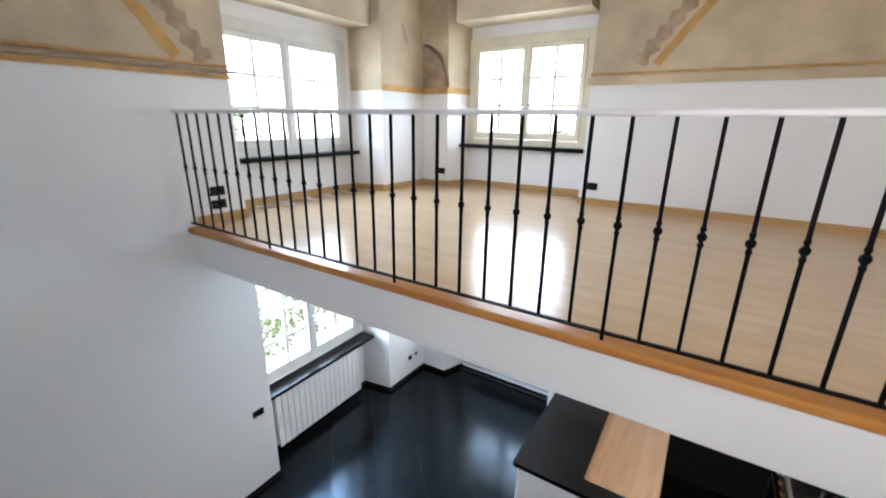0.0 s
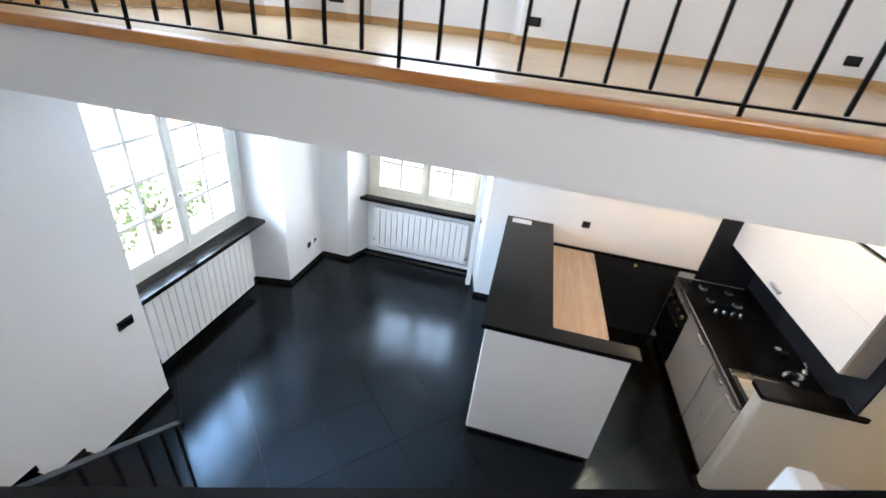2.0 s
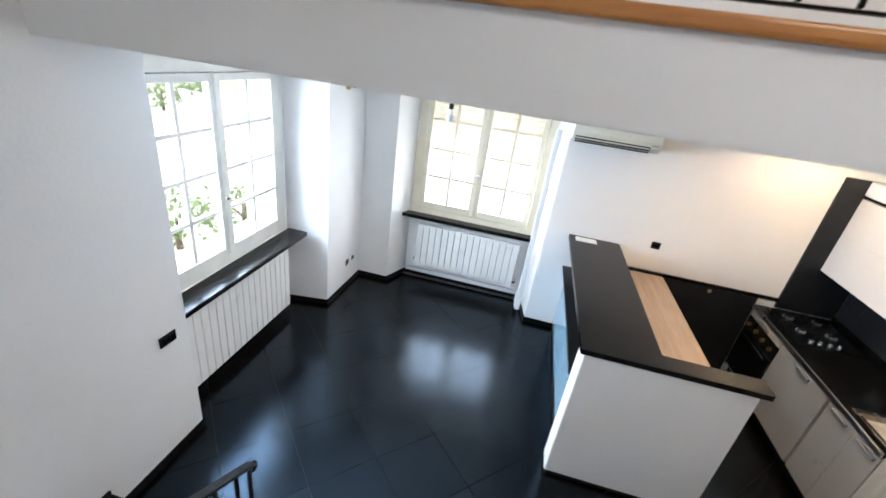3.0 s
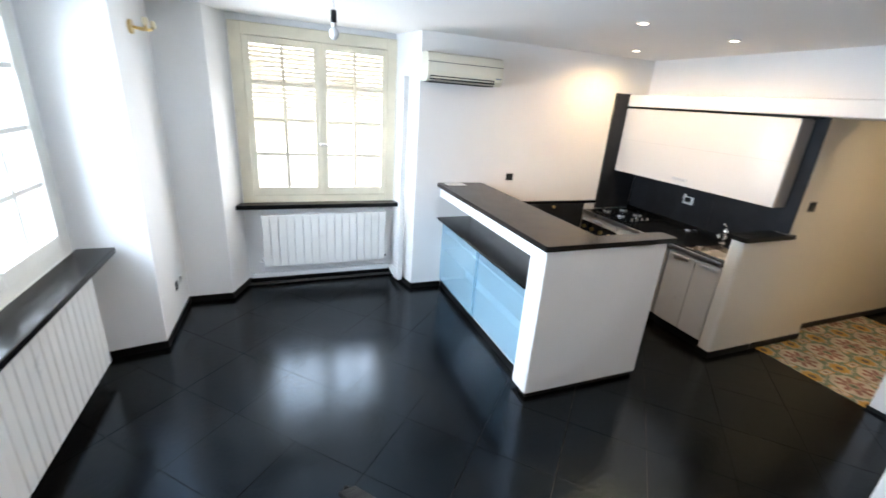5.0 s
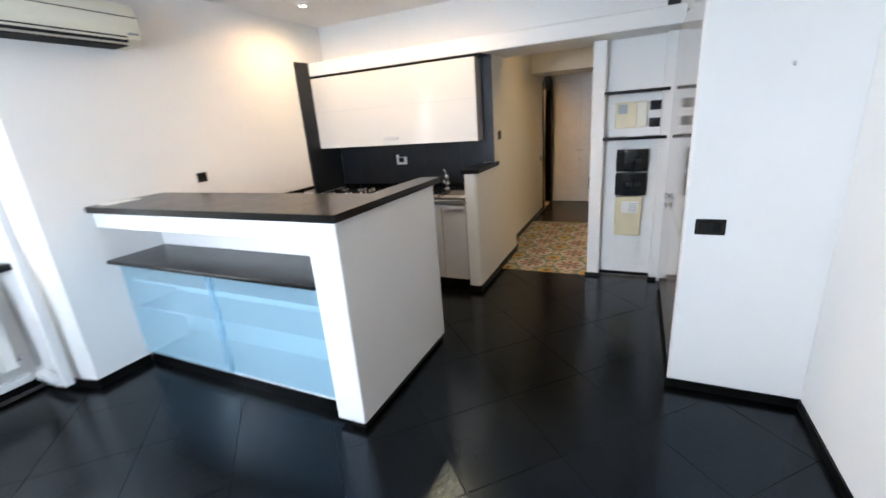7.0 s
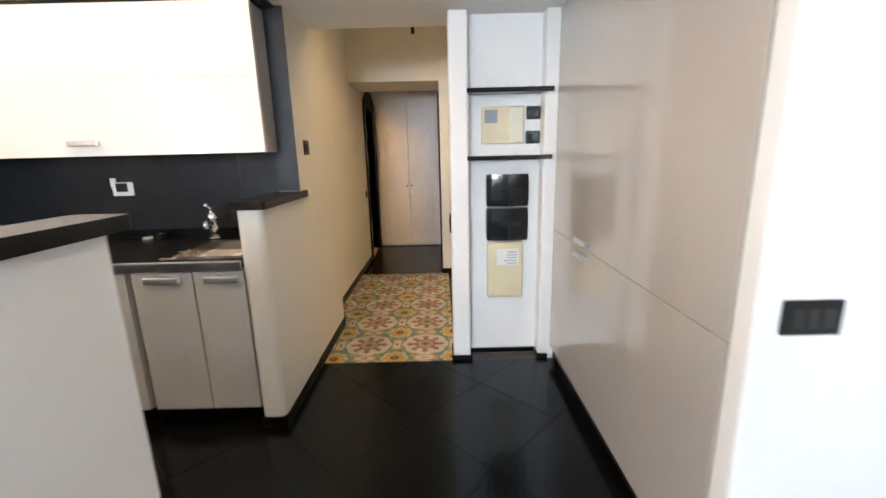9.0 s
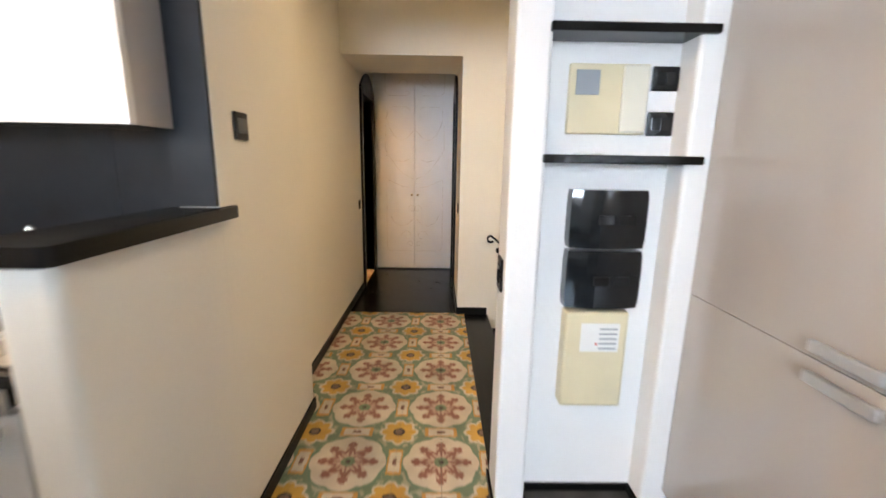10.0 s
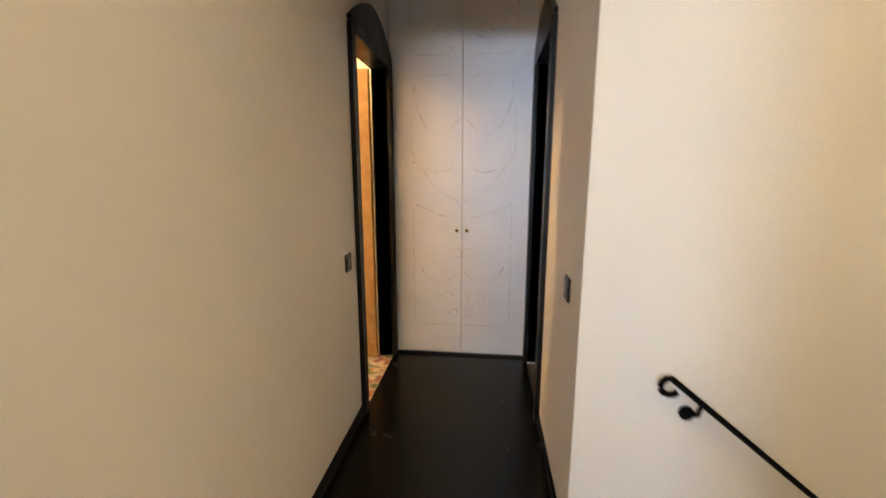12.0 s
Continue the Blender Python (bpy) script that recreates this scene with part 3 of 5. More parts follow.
setting("closet_walls", boxes((4.8, 5.95, 0.9, 1.0, -0.1, CEIL), (4.7, 4.8, 0.9, 2.0, -0.1, CEIL), (5.95, 6.05, 0.9, 1.9, -0.1, CEIL), (4.8, 5.95, 1.0, 2.0, 2.45, 2.5), (4.8, 5.95, 1.0, 2.0, -0.1, -0.001)), HALL_PAINT)

# black skirtings, a hand's width high, following the walls
def skirting(name, pts, z0=0.0, h=0.06, t=0.010, material=SKIRT):
    bm = bmesh.new()
    for (ax, ay), (bx, by) in zip(pts, pts[1:]):
        d = Vector((bx - ax, by - ay, 0)).normalized()
        n = Vector((d.y, -d.x, 0)) * t
        prism(bm, [(ax, ay), (bx, by), (bx + n.x + d.x * t, by + n.y + d.y * t), (ax + n.x - d.x * t, ay + n.y - d.y * t)], z0, z0 + h)
    return setting(name, bm, material)


skirting("baseboard_west", [(XW, 1.83), (XW, 2.53), (WX, 2.56), (WX, 4.25), (-2.70, 4.325), (-2.675, 5.11), (-2.295, 5.11), (-2.16, WY), (-0.62, WY), (-0.51, YN), (-0.18, YN)])
skirting("baseboard_hall", [(2.22, 3.0), (2.93, 3.0)])
skirting("baseboard_hall_north", [(2.93, 3.12), (DL[0] - 0.07, 3.12)])
skirting("baseboard_pier", [(2.465, 2.145), (2.30, 2.145), (2.30, 2.035), (2.40, 2.035), (2.40, 1.60), (2.30, 1.60), (2.30, 1.55)], h=0.03)
skirting("baseboard_block", [(0.665, 1.535), (0.665, 0.93), (-1.50, 0.93)], h=0.05)
skirting("baseboard_hall_end", [(DR[0] - 0.07, 2.20), (4.32, 2.20), (4.32, 1.96)])
skirting("baseboard_upper", [(XW, 2.12), (XW, 2.53), (WX, 2.56), (WX, 4.25), (-2.70, 4.325), (-2.675, 5.11), (-2.295, 5.11), (-2.16, WY), (-0.62, WY), (-0.51, YN), (2.37, YN), (2.37, 2.2)], z0=MEZZ, h=0.075, t=0.014, material=SKIRTWOOD)

# upstairs cornice and painted bands
def band(name, pts, z0, h, material, t=0.02):
    return skirting(name, pts, z0, h, t, material)


band("cornice_west", [(XW, -0.1), (XW, 2.53)], CORN, 0.03, OCHRE)
band("cornice_west_line", [(XW, -0.1), (XW, 2.53)], CORN + 0.045, 0.025, FADED_RED, 0.026)
band("cornice_west_top", [(XW, -0.1), (XW, 2.53)], CORN + 0.085, 0.02, OCHRE, 0.03)
band("cornice_pier", [(-2.70, 4.325), (-2.675, 5.11), (-2.295, 5.11), (-2.16, WY)], CORN + 0.03, 0.07, OCHRE, 0.012)
band("cornice_north", [(-0.51, YN), (2.37, YN)], CORN + 0.06, 0.075, FRESCO, 0.03)
band("cornice_north_line", [(-0.51, YN), (2.37, YN)], CORN + 0.15, 0.02, OCHRE, 0.012)


def painted_rib(name, curve, width, material, leafy=0.0):
    """A painted band that follows a curve on a wall; curve gives points on the wall and the wall's normal."""
    bm = bmesh.new()
    pts, nrm = curve
    n = Vector(nrm) * 0.005
    prev = None
    for i, p in enumerate(pts):
        p = Vector(p)
        d = (Vector(pts[min(i + 1, len(pts) - 1)]) - Vector(pts[max(i - 1, 0)])).normalized()
        s = d.cross(Vector(nrm)) * width / 2 * (1 + leafy * math.sin(i * 2.1))
        ring = [bm.verts.new(p + s + n), bm.verts.new(p - s + n)]
        if prev:
            bm.faces.new((prev[0], prev[1], ring[1], ring[0]))
        prev = ring
    return setting(name, bm, material)


arc = [k / 10 for k in range(11)]
fine_arc = [k / 44 for k in range(45)]
painted_rib("painted_band_west", ([(XW, 2.15 - 1.3 * a, CORN + 0.13 + 1.1 * math.sin(a * 1.57)) for a in arc], (1, 0, 0)), 0.09, OCHRE)
painted_rib("painted_foliage_west", ([(XW, 2.36 - 1.1 * a, CORN + 0.12 + 1.1 * math.sin(a * 1.57)) for a in fine_arc], (1, 0, 0)), 0.13, FADED_RED, 0.45)
painted_rib("painted_band_north", ([(0.05 + 1.2 * a, YN, CORN + 0.22 + 1.05 * math.sin(a * 1.57)) for a in arc], (0, -1, 0)), 0.07, OCHRE)
painted_rib("painted_foliage_north", ([(-0.1 + 1.2 * a, YN, CORN + 0.24 + 1.05 * math.sin(a * 1.57)) for a in fine_arc], (0, -1, 0)), 0.11, FADED_RED, 0.45)
lun = bmesh.new()
rim = [(-2.29 - 0.39 * (1 - math.cos(a * 1.57)), CORN + 0.10 + 0.52 * math.sin(a * 1.57)) for a in arc]
lun.faces.new([lun.verts.new((x, 5.105, z)) for x, z in [(-2.68, CORN + 0.10)] + rim])
setting("painted_lunette", lun, FADED_RED, "faded brown painted lunette on the corner pier")
painted_rib("painted_arch_edge", ([(x, 5.11, z) for x, z in rim], (0, -1, 0)), 0.05, FRESCO)
painted_rib("painted_garland", ([(-2.69, 4.95 - 0.25 * a, CORN + 0.28 + 0.5 * a) for a in arc], (1, 0, 0)), 0.05, FADED_RED)


# ---------------------------------------------------------------- windows
def window(name, opening, place, rows, sill_out, label, sill_z, paint=WINDOWPAINT, stone=BLACKSTONE):
    """Two casements in a frame; place maps (along, outward, up) to the world."""
    a0, a1, z0, z1 = opening
    win = new(name)
    win.location = place((a0 + a1) / 2, 0, z0)
    tagged(win, label, "window", kind="structure")

    def bar(bm, u0, u1, w0, w1, v0, v1, bevel=0.004):
        p, q = Vector(place(u0, w0, v0)), Vector(place(u1, w1, v1))
        box(bm, min(p.x, q.x), max(p.x, q.x), min(p.y, q.y), max(p.y, q.y), min(p.z, q.z), max(p.z, q.z), bevel, 1)

    f = 0.055
    bm = bmesh.new()
    bar(bm, a0 - 0.05, a0 + f, -0.02, 0.08, z0 - 0.04, z1 + 0.05)
    bar(bm, a1 - f, a1 + 0.05, -0.02, 0.08, z0 - 0.04, z1 + 0.05)
    bar(bm, a0 + f, a1 - f, -0.02, 0.08, z1 - f, z1 + 0.05)
    bar(bm, a0 + f, a1 - f, -0.02, 0.08, z0 - 0.04, z0 + f * 0.6)
    part("window_frame", bm, paint, win)
    mid = (a0 + a1) / 2
    for c0, c1 in ((a0 + f + 0.003, mid - 0.002), (mid + 0.002, a1 - f - 0.003)):
        v0, v1, s = z0 + f * 0.6 + 0.004, z1 - f - 0.004, 0.055
        leaf = bmesh.new()
        bar(leaf, c0, c0 + s, -0.035, 0.02, v0, v1)
        bar(leaf, c1 - s, c1, -0.035, 0.02, v0, v1)
        bar(leaf, c0 + s, c1 - s, -0.035, 0.02, v1 - s, v1)
        bar(leaf, c0 + s, c1 - s, -0.035, 0.02, v0, v0 + s * 1.5)
        cm = (c0 + c1) / 2
        g0, g1 = v0 + s * 1.5, v1 - s
        bar(leaf, cm - 0.016, cm + 0.016, -0.025, 0.012, g0, g1)
        for k in range(1, rows):
            z = g0 + (g1 - g0) * k / rows
            for p0, p1 in ((c0 + s, cm - 0.016), (cm + 0.016, c1 - s)):
                bar(leaf, p0, p1, -0.025, 0.012, z - 0.015, z + 0.015)
        casement = part("casement", leaf, paint, win)
        for k in range(rows):
            za, zb = g0 + (g1 - g0) * k / rows, g0 + (g1 - g0) * (k + 1) / rows
            for p0, p1 in ((c0 + s, cm), (cm, c1 - s)):
                pane = bmesh.new()
                bar(pane, p0, p1, -0.004, 0.0, za, zb, 0)
                ob = part("pane", pane, WINDOWGLASS, casement)
                ob.visible_shadow = False
    hb = bmesh.new()
    c = Vector(place(mid, -0.05, z0 + (z1 - z0) * 0.36))
    ball(hb, c, 0.022, 1, 1, 1)
    rod(hb, c, Vector(place(mid, -0.03, c.z)), 0.008)
    d = Vector(place(mid + 0.07, -0.055, c.z - 0.01))
    rod(hb, c, d, 0.007)
    part("window_handle", hb, CHROME, win, "small metal espagnolette handle", True)
    moulding = bmesh.new()
    bar(moulding, mid - 0.022, mid + 0.022, -0.047, -0.033, z0 + 0.05, z1 - 0.06, 0.005)
    part("cover_strip", moulding, paint, win)
    sill = bmesh.new()
    bar(sill, a0 - 0.12, a1 + 0.09, -sill_out, -0.02, sill_z - 0.045, sill_z, 0.006)
    part("window_sill", sill, stone, win, "black stone sill" if stone is BLACKSTONE else "pale painted sill")
    low = bmesh.new()
    bar(low, a0 - 0.04, a1 + 0.04, -0.03, 0.0, sill_z + 0.002, z0 - 0.035, 0.004)
    part("sill_board", low, paint, win)
    return win


def west(u, w, v):
    return (WX - w, u, v)


def north_side(u, w, v):
    return (u, WY + w, v)


def south_side(u, w, v):
    return (u, -0.10 - w, v)


window("window_1", W1, west, 4, 0.24, "old white two-leaf window with small panes over a radiator", 0.89)
window("window_2", W2, north_side, 4, 0.15, "cream two-leaf window with small panes and shutters outside", 0.93 - 0.04, WINDOWCREAM)
window("window_3", W3, west, 3, 0.16, "white two-leaf window of the upper room", 3.38)
window("window_4", W4, north_side, 3, 0.16, "cream two-leaf window of the upper room", 3.45, WINDOWCREAM)
# unseen window, added to carry the south light
window("window_5", W5, south_side, 3, 0.14, "unseen two-leaf window added over the head of the stairs to let in light", 3.58)


# ---------------------------------------------------------------- slate floor, laid at 45 degrees
def clip(poly, nx, ny, c):
    """The part of a polygon where nx * x + ny * y <= c."""
    out = []
    for (ax, ay), (bx, by) in zip(poly, poly[1:] + poly[:1]):
        da, db = nx * ax + ny * ay - c, nx * bx + ny * by - c
        if da <= 0:
            out.append((ax, ay))
        if da * db < 0:
            k = da / (da - db)
            out.append((ax + k * (bx - ax), ay + k * (by - ay)))
    return out


def area(poly):
    return 0.5 * abs(sum(ax * by - bx * ay for (ax, ay), (bx, by) in zip(poly, poly[1:] + poly[:1])))


def diagonal_floor(name, rect, size, origin, material, parent, gap=0.0013, lift=0.0):
    x0, x1, y0, y1 = rect
    c = math.sqrt(0.5)
    n = int((x1 - x0 + y1 - y0) / size) + 3
    ox, oy = origin
    for i in range(-n, n):
        for j in range(-n, n):
            quad = []
            for du, dv in ((gap, gap), (1 - gap / size, gap), (1 - gap / size, 1 - gap / size), (gap, 1 - gap / size)):
                u, v = (i + (du if du > gap else gap / size)) * size, (j + (dv if dv > gap else gap / size)) * size
                quad.append((ox + c * (u - v), oy + c * (u + v)))
            for nx, ny, k in ((-1, 0, -x0), (1, 0, x1), (0, -1, -y0), (0, 1, y1)):
                quad = clip(quad, nx, ny, k)
                if not quad:
                    break
            if len(quad) < 3 or area(quad) < 2e-4:
                continue
            bm = bmesh.new()
            dz = random.uniform(-0.0006, 0.0006)
            prism(bm, quad, -0.006, lift + dz)
            top = [f for f in bm.faces if f.normal.z > 0.9]
            bmesh.ops.bevel(bm, geom=list({e for f in top for e in f.edges}), offset=0.0004, segments=1, affect="EDGES")
            ob = new(name, mesh_of(name, bm, material))
            ob.parent = parent


# ---------------------------------------------------------------- stairs
steps = thing("staircase", (-1.6, 0.4, 0), "black stone stairs turning round a white walled core", "stairs")
X0, TREAD = -1.75, 0.27
LAND = 0.70
NF = 12
body = bmesh.new()
for k in range(NF + 1):
    z = LAND + (k + 1) * (MEZZ - LAND) / (NF + 1)
    xa, xb = X0 + k * TREAD, X0 + (k + 1) * TREAD
    if k < NF:
        t = bmesh.new()
        box(t, xa - 0.025, xb, -0.095, 0.925, z - 0.035, z, 0.004)
        part("tread", t, BLACKSTONE, steps)
        r = bmesh.new()
        box(r, xa, xa + 0.02, -0.095, 0.92, z - (MEZZ - LAND) / (NF + 1) + 0.001, z - 0.036)
        part("riser", r, BLACKSTONE, steps)
        box(body, xa + 0.021, xb + 0.019, -0.09, 0.915, max(z - 0.40, 0.0), z - 0.036)
part("flight_body", body, PLASTER, steps, "white plastered underside and string")
core = bmesh.new()
tops = [(-1.75, LAND - 0.05), (-1.50, LAND - 0.05)] + [(X0 + k * TREAD + 0.03, LAND + k * (MEZZ - LAND) / (NF + 1) - 0.05) for k in range(1, 9)] + [(0.66, 2.13), (0.66, -0.05), (-1.75, -0.05)]
low = [core.verts.new((x, 0.86, z)) for x, z in tops]
high = [core.verts.new((x, 0.93, z)) for x, z in tops]
faces = [core.faces.new(low), core.faces.new(high[::-1])]
for i in range(len(tops)):
    faces.append(core.faces.new((low[i], low[(i + 1) % len(tops)], high[(i + 1) % len(tops)], high[i])))
bmesh.ops.recalc_face_normals(core, faces=faces)
string = bmesh.new()
rise = (MEZZ - LAND) / (NF + 1)
edge = [(X0 + k * TREAD - 0.026, LAND + (k + 1) * rise + 0.012 - rise) for k in range(9, 13)] + [(1.499, MEZZ - 0.06), (1.499, 2.585), (0.665, 2.12)]
front_face = [string.verts.new((x, 0.945, z)) for x, z in edge]
back_face = [string.verts.new((x, 0.927, z)) for x, z in edge]
faces = [string.faces.new(front_face), string.faces.new(back_face[::-1])]
for i in range(len(edge)):
    faces.append(string.faces.new((front_face[i], front_face[(i + 1) % len(edge)], back_face[(i + 1) % len(edge)], back_face[i])))
bmesh.ops.recalc_face_normals(string, faces=faces)
part("string_board", string, PLASTER, steps, "white plastered string of the upper steps")
part("stair_wall", core, PLASTER, steps, "white wall closing the space under the flight")
landing = bmesh.new()
box(landing, XW + 0.002, -1.75, -0.095, 1.02, LAND - 0.04, LAND, 0.004)
part("landing", landing, BLACKSTONE, steps)
part("landing_body", boxes((XW + 0.004, -1.76, -0.09, 1.0, -0.004, LAND - 0.041)), PLASTER, steps)
for k, (ya, yb) in enumerate(((1.02, 1.29), (1.29, 1.56), (1.56, 1.83))):
    z = LAND - 0.175 * (k + 1)
    t = bmesh.new()
    box(t, XW + 0.002, -1.54, ya, yb + 0.02, z - 0.035, z, 0.004)
    part("tread", t, BLACKSTONE, steps)
    part("riser", boxes((XW + 0.004, -1.55, yb - 0.02, yb, max(z - 0.21, 0.001), z - 0.036)), BLACKSTONE, steps)
    part("flight_body", boxes((XW + 0.006, -1.56, ya, yb - 0.021, -0.004, z - 0.036)), PLASTER, steps)
    part("step_skirting", boxes((XW, XW + 0.012, ya - 0.26, yb + 0.03 - 0.27, z + 0.175, z + 0.175 + 0.045), (XW, XW + 0.012, ya, yb + 0.01, z, z + 0.045)), SKIRT, steps)


def scroll(bm, end, way, r, thick):
    """The curled end of an iron rail."""
    end, way = Vector(end), Vector(way).normalized()
    side = Vector((0, 0, -1))
    pts = []
    for k in range(15):
        a = k / 14 * 1.5 * math.pi
        rr = r * (1 - 0.45 * k / 14)
        c = end + side * r
        pts.append(c + way * rr * math.sin(a) - side * rr * math.cos(a))
    tube(bm, pts, thick, 8)


# upper flight railing
def rail_z(x):
    return 2.896 + 0.552 * x


def rail_y(x):
    return 0.756 - 0.033 * x


rail = thing("stair_railing", (-1.0, 0.78, LAND + 0.3), "dark flat handrail on black iron balusters along the stairs", "railing")
bm = bmesh.new()
for xa, xb in ((-0.93, 1.05),):
    a, b = Vector((xa, rail_y(xa), rail_z(xa))), Vector((xb, rail_y(xb), rail_z(xb)))
    d = (b - a).normalized()
    m = Matrix.Translation((a + b) / 2) @ Matrix.Rotation(math.atan2(d.y, d.x), 4, "Z") @ Matrix.Rotation(-math.asin(d.z), 4, "Y")
    r = bmesh.ops.create_cube(bm, size=1.0, matrix=m @ Matrix.Diagonal(((b - a).length, 0.036, 0.014, 1)))
    bmesh.ops.bevel(bm, geom=list({e for v in r["verts"] for e in v.link_edges}), offset=0.004, segments=2, affect="EDGES")
part("handrail", bm, RAILWOOD, rail)
for k in range(15):
    x = -0.90 + 0.13 * k
    step = LAND + (math.floor((x - X0 + 0.025) / TREAD) + 1) * (MEZZ - LAND) / (NF + 1)
    if rail_z(x) - 0.02 < step + 0.1:
        continue
    bm = bmesh.new()
    box(bm, x - 0.007, x + 0.007, rail_y(x) - 0.007, rail_y(x) + 0.007, step - 0.002, rail_z(x) - 0.005, 0.002, 1)
    part("baluster", bm, IRON, rail)

rail = thing("stair_railing", (-1.66, 1.73, 0.18), "black iron railing with a scrolled end beside the lowest steps", "railing")
bm = bmesh.new()
ra, rb = Vector((-1.56, 0.98, 1.68)), Vector((-1.68, 1.71, 1.09))
d = (rb - ra).normalized()
m = Matrix.Translation((ra + rb) / 2) @ Matrix.Rotation(math.atan2(-d.x, d.y), 4, "Z") @ Matrix.Rotation(math.asin(d.z), 4, "X")
r = bmesh.ops.create_cube(bm, size=1.0, matrix=m @ Matrix.Diagonal((0.045, (rb - ra).length, 0.012, 1)))
bmesh.ops.bevel(bm, geom=list({e for v in r["verts"] for e in v.link_edges}), offset=0.003, segments=1, affect="EDGES")
scroll(bm, rb, (0, 1, -0.3), 0.03, 0.009)
part("handrail", bm, IRON, rail)
for y in (1.0, 1.12, 1.24, 1.36, 1.48, 1.60, 1.69):
    z = ra.z + (y - ra.y) * d.z / d.y
    x = ra.x + (y - ra.y) * d.x / d.y
    foot = LAND if y < 1.02 else LAND - 0.175 * (1 + int((y - 1.02) / 0.27))
    bm = bmesh.new()
    box(bm, x - 0.007, x + 0.007, y - 0.007, y + 0.007, foot - 0.002, z, 0.002, 1)
    part("baluster", bm, IRON, rail)

# mezzanine railing
rail = thing("mezzanine_railing", (-0.7, 2.06, MEZZ), "black iron balusters with forged knots under a pale rail", "railing")
bm = bmesh.new()
box(bm, XW + 0.01, 1.47, 2.040, 2.080, 3.766, 3.790, 0.006, 2)
part("top_bar", bm, PALERAIL, rail, "pale grey painted top rail")
bm = bmesh.new()
box(bm, XW + 0.01, 1.47, 2.047, 2.073, 2.932, 2.940, 0.002, 1)
part("bottom_bar", bm, IRON, rail)


def baluster(foot):
    bm = bmesh.new()
    box(bm, -0.0065, 0.0065, -0.0065, 0.0065, foot, 0.860, 0.002, 1)
    ball(bm, (0, 0, 0.47), 0.016, 1, 1, 1.1, 8, 6)
    rod(bm, (0, 0, 0.435), (0, 0, 0.448), 0.010, 8)
    rod(bm, (0, 0, 0.492), (0, 0, 0.505), 0.010, 8)
    return mesh_of("baluster", bm, IRON)


plain, long_post = baluster(0.035), baluster(-0.008)
for k in range(-15, 16):
    x = -0.689 + 0.1347 * k
    shared("post" if k % 8 == 0 else "baluster", long_post if k % 8 == 0 else plain, (x + 0.7, 0, 0.008), rail)

# wooden nosing of the mezzanine
bm = bmesh.new()
box(bm, XW, 1.50, 2.02, 2.125, 2.858, MEZZ + 0.003, 0.012, 3)
box(bm, 1.46, 1.565, 0.93, 2.019, 2.858, MEZZ + 0.003, 0.012, 3)
setting("mezzanine_nosing", bm, NOSING, "orange varnished wooden edge of the mezzanine floor")


# ---------------------------------------------------------------- radiators
def radiator(at, length, z0, z1, along, label):
    """Cast column radiator of flat sections with valves; along is 'x' or 'y', fronted towards the room."""
    ob = thing("radiator", at, label, "radiator", "radiators under the windows")
    n = round(length / 0.078)
    w = length / n

    def put(bm, u0, u1, d0, d1, v0, v1, bevel=0.0):
        if along == "y":
            box(bm, at[0] - d1, at[0] - d0, at[1] + u0, at[1] + u1, v0, v1, bevel, 2)
        else:
            box(bm, at[0] + u0, at[0] + u1, at[1] + d0, at[1] + d1, v0, v1, bevel, 2)

    for k in range(n):
        u = -length / 2 + k * w
        bm = bmesh.new()
        put(bm, u + 0.003, u + w - 0.003, 0.0, 0.018, z0, z1, 0.006)
        put(bm, u + w * 0.42, u + w * 0.58, 0.018, 0.075, z0 + 0.01, z1 - 0.012)
        put(bm, u + 0.008, u + w - 0.008, 0.06, 0.075, z0 + 0.01, z1 - 0.01, 0.004)
        for j in range(3):
            put(bm, u + 0.006, u + w - 0.006, 0.022 + j * 0.014, 0.027 + j * 0.014, z1 - 0.016, z1 - 0.006)
        part("radiator_section", bm, RADIATOR, ob)
    for s in (-1, 1):
        bm = bmesh.new()
        u = s * (length / 2 + 0.025)
        put(bm, min(u, u - s * 0.04), max(u, u - s * 0.04), 0.03, 0.055, z0 + 0.03, z0 + 0.055, 0.006)
        put(bm, u - 0.010, u + 0.010, 0.03, 0.13, z0 + 0.03, z0 + 0.05, 0.004)
        valve = part("valve", bm, CHROME if s > 0 else WHITE_PLASTIC, ob)
    return ob


radiator((-2.965, 3.36, 0.12), 1.32, 0.12, 0.79, "y", "white cast radiator under the west window sill")
radiator((-1.365, 5.29, 0.23), 1.27, 0.23, 0.79, "x", "white cast radiator under the north window sill")

trunk = thing("pipe_trunking", (-0.60, 5.07, 0.06), "white plastic pipe trunking up the window recess and along its foot", "trunking")
part("riser_duct", boxes((-0.645, -0.585, 5.05, 5.11, 0.062, 2.19, 0.012)), WHITE_PLASTIC, trunk)
part("foot_duct", boxes((-2.14, -0.66, WY - 0.045, WY - 0.001, 0.062, 0.115, 0.010)), WHITE_PLASTIC, trunk)
part("side_duct", boxes((-0.655, -0.60, 5.112, WY - 0.047, 0.062, 0.115, 0.010)), WHITE_PLASTIC, trunk)

# ---------------------------------------------------------------- bar counter between living room and kitchen
bar = thing("bar_counter", (0.28, 3.9, 0), "white plastered bar with a black stone top and glass cupboard", "counter")
bm = bmesh.new()
prism(bm, [(-0.245, 2.985), (0.79, 2.985), (0.79, 3.10), (-0.10, 3.10), (-0.10, 3.165), (-0.245, 3.165)], 0.045, 1.145, 0.012)
part("end_wall", bm, PLASTER, bar, "white plastered end with rounded corners")
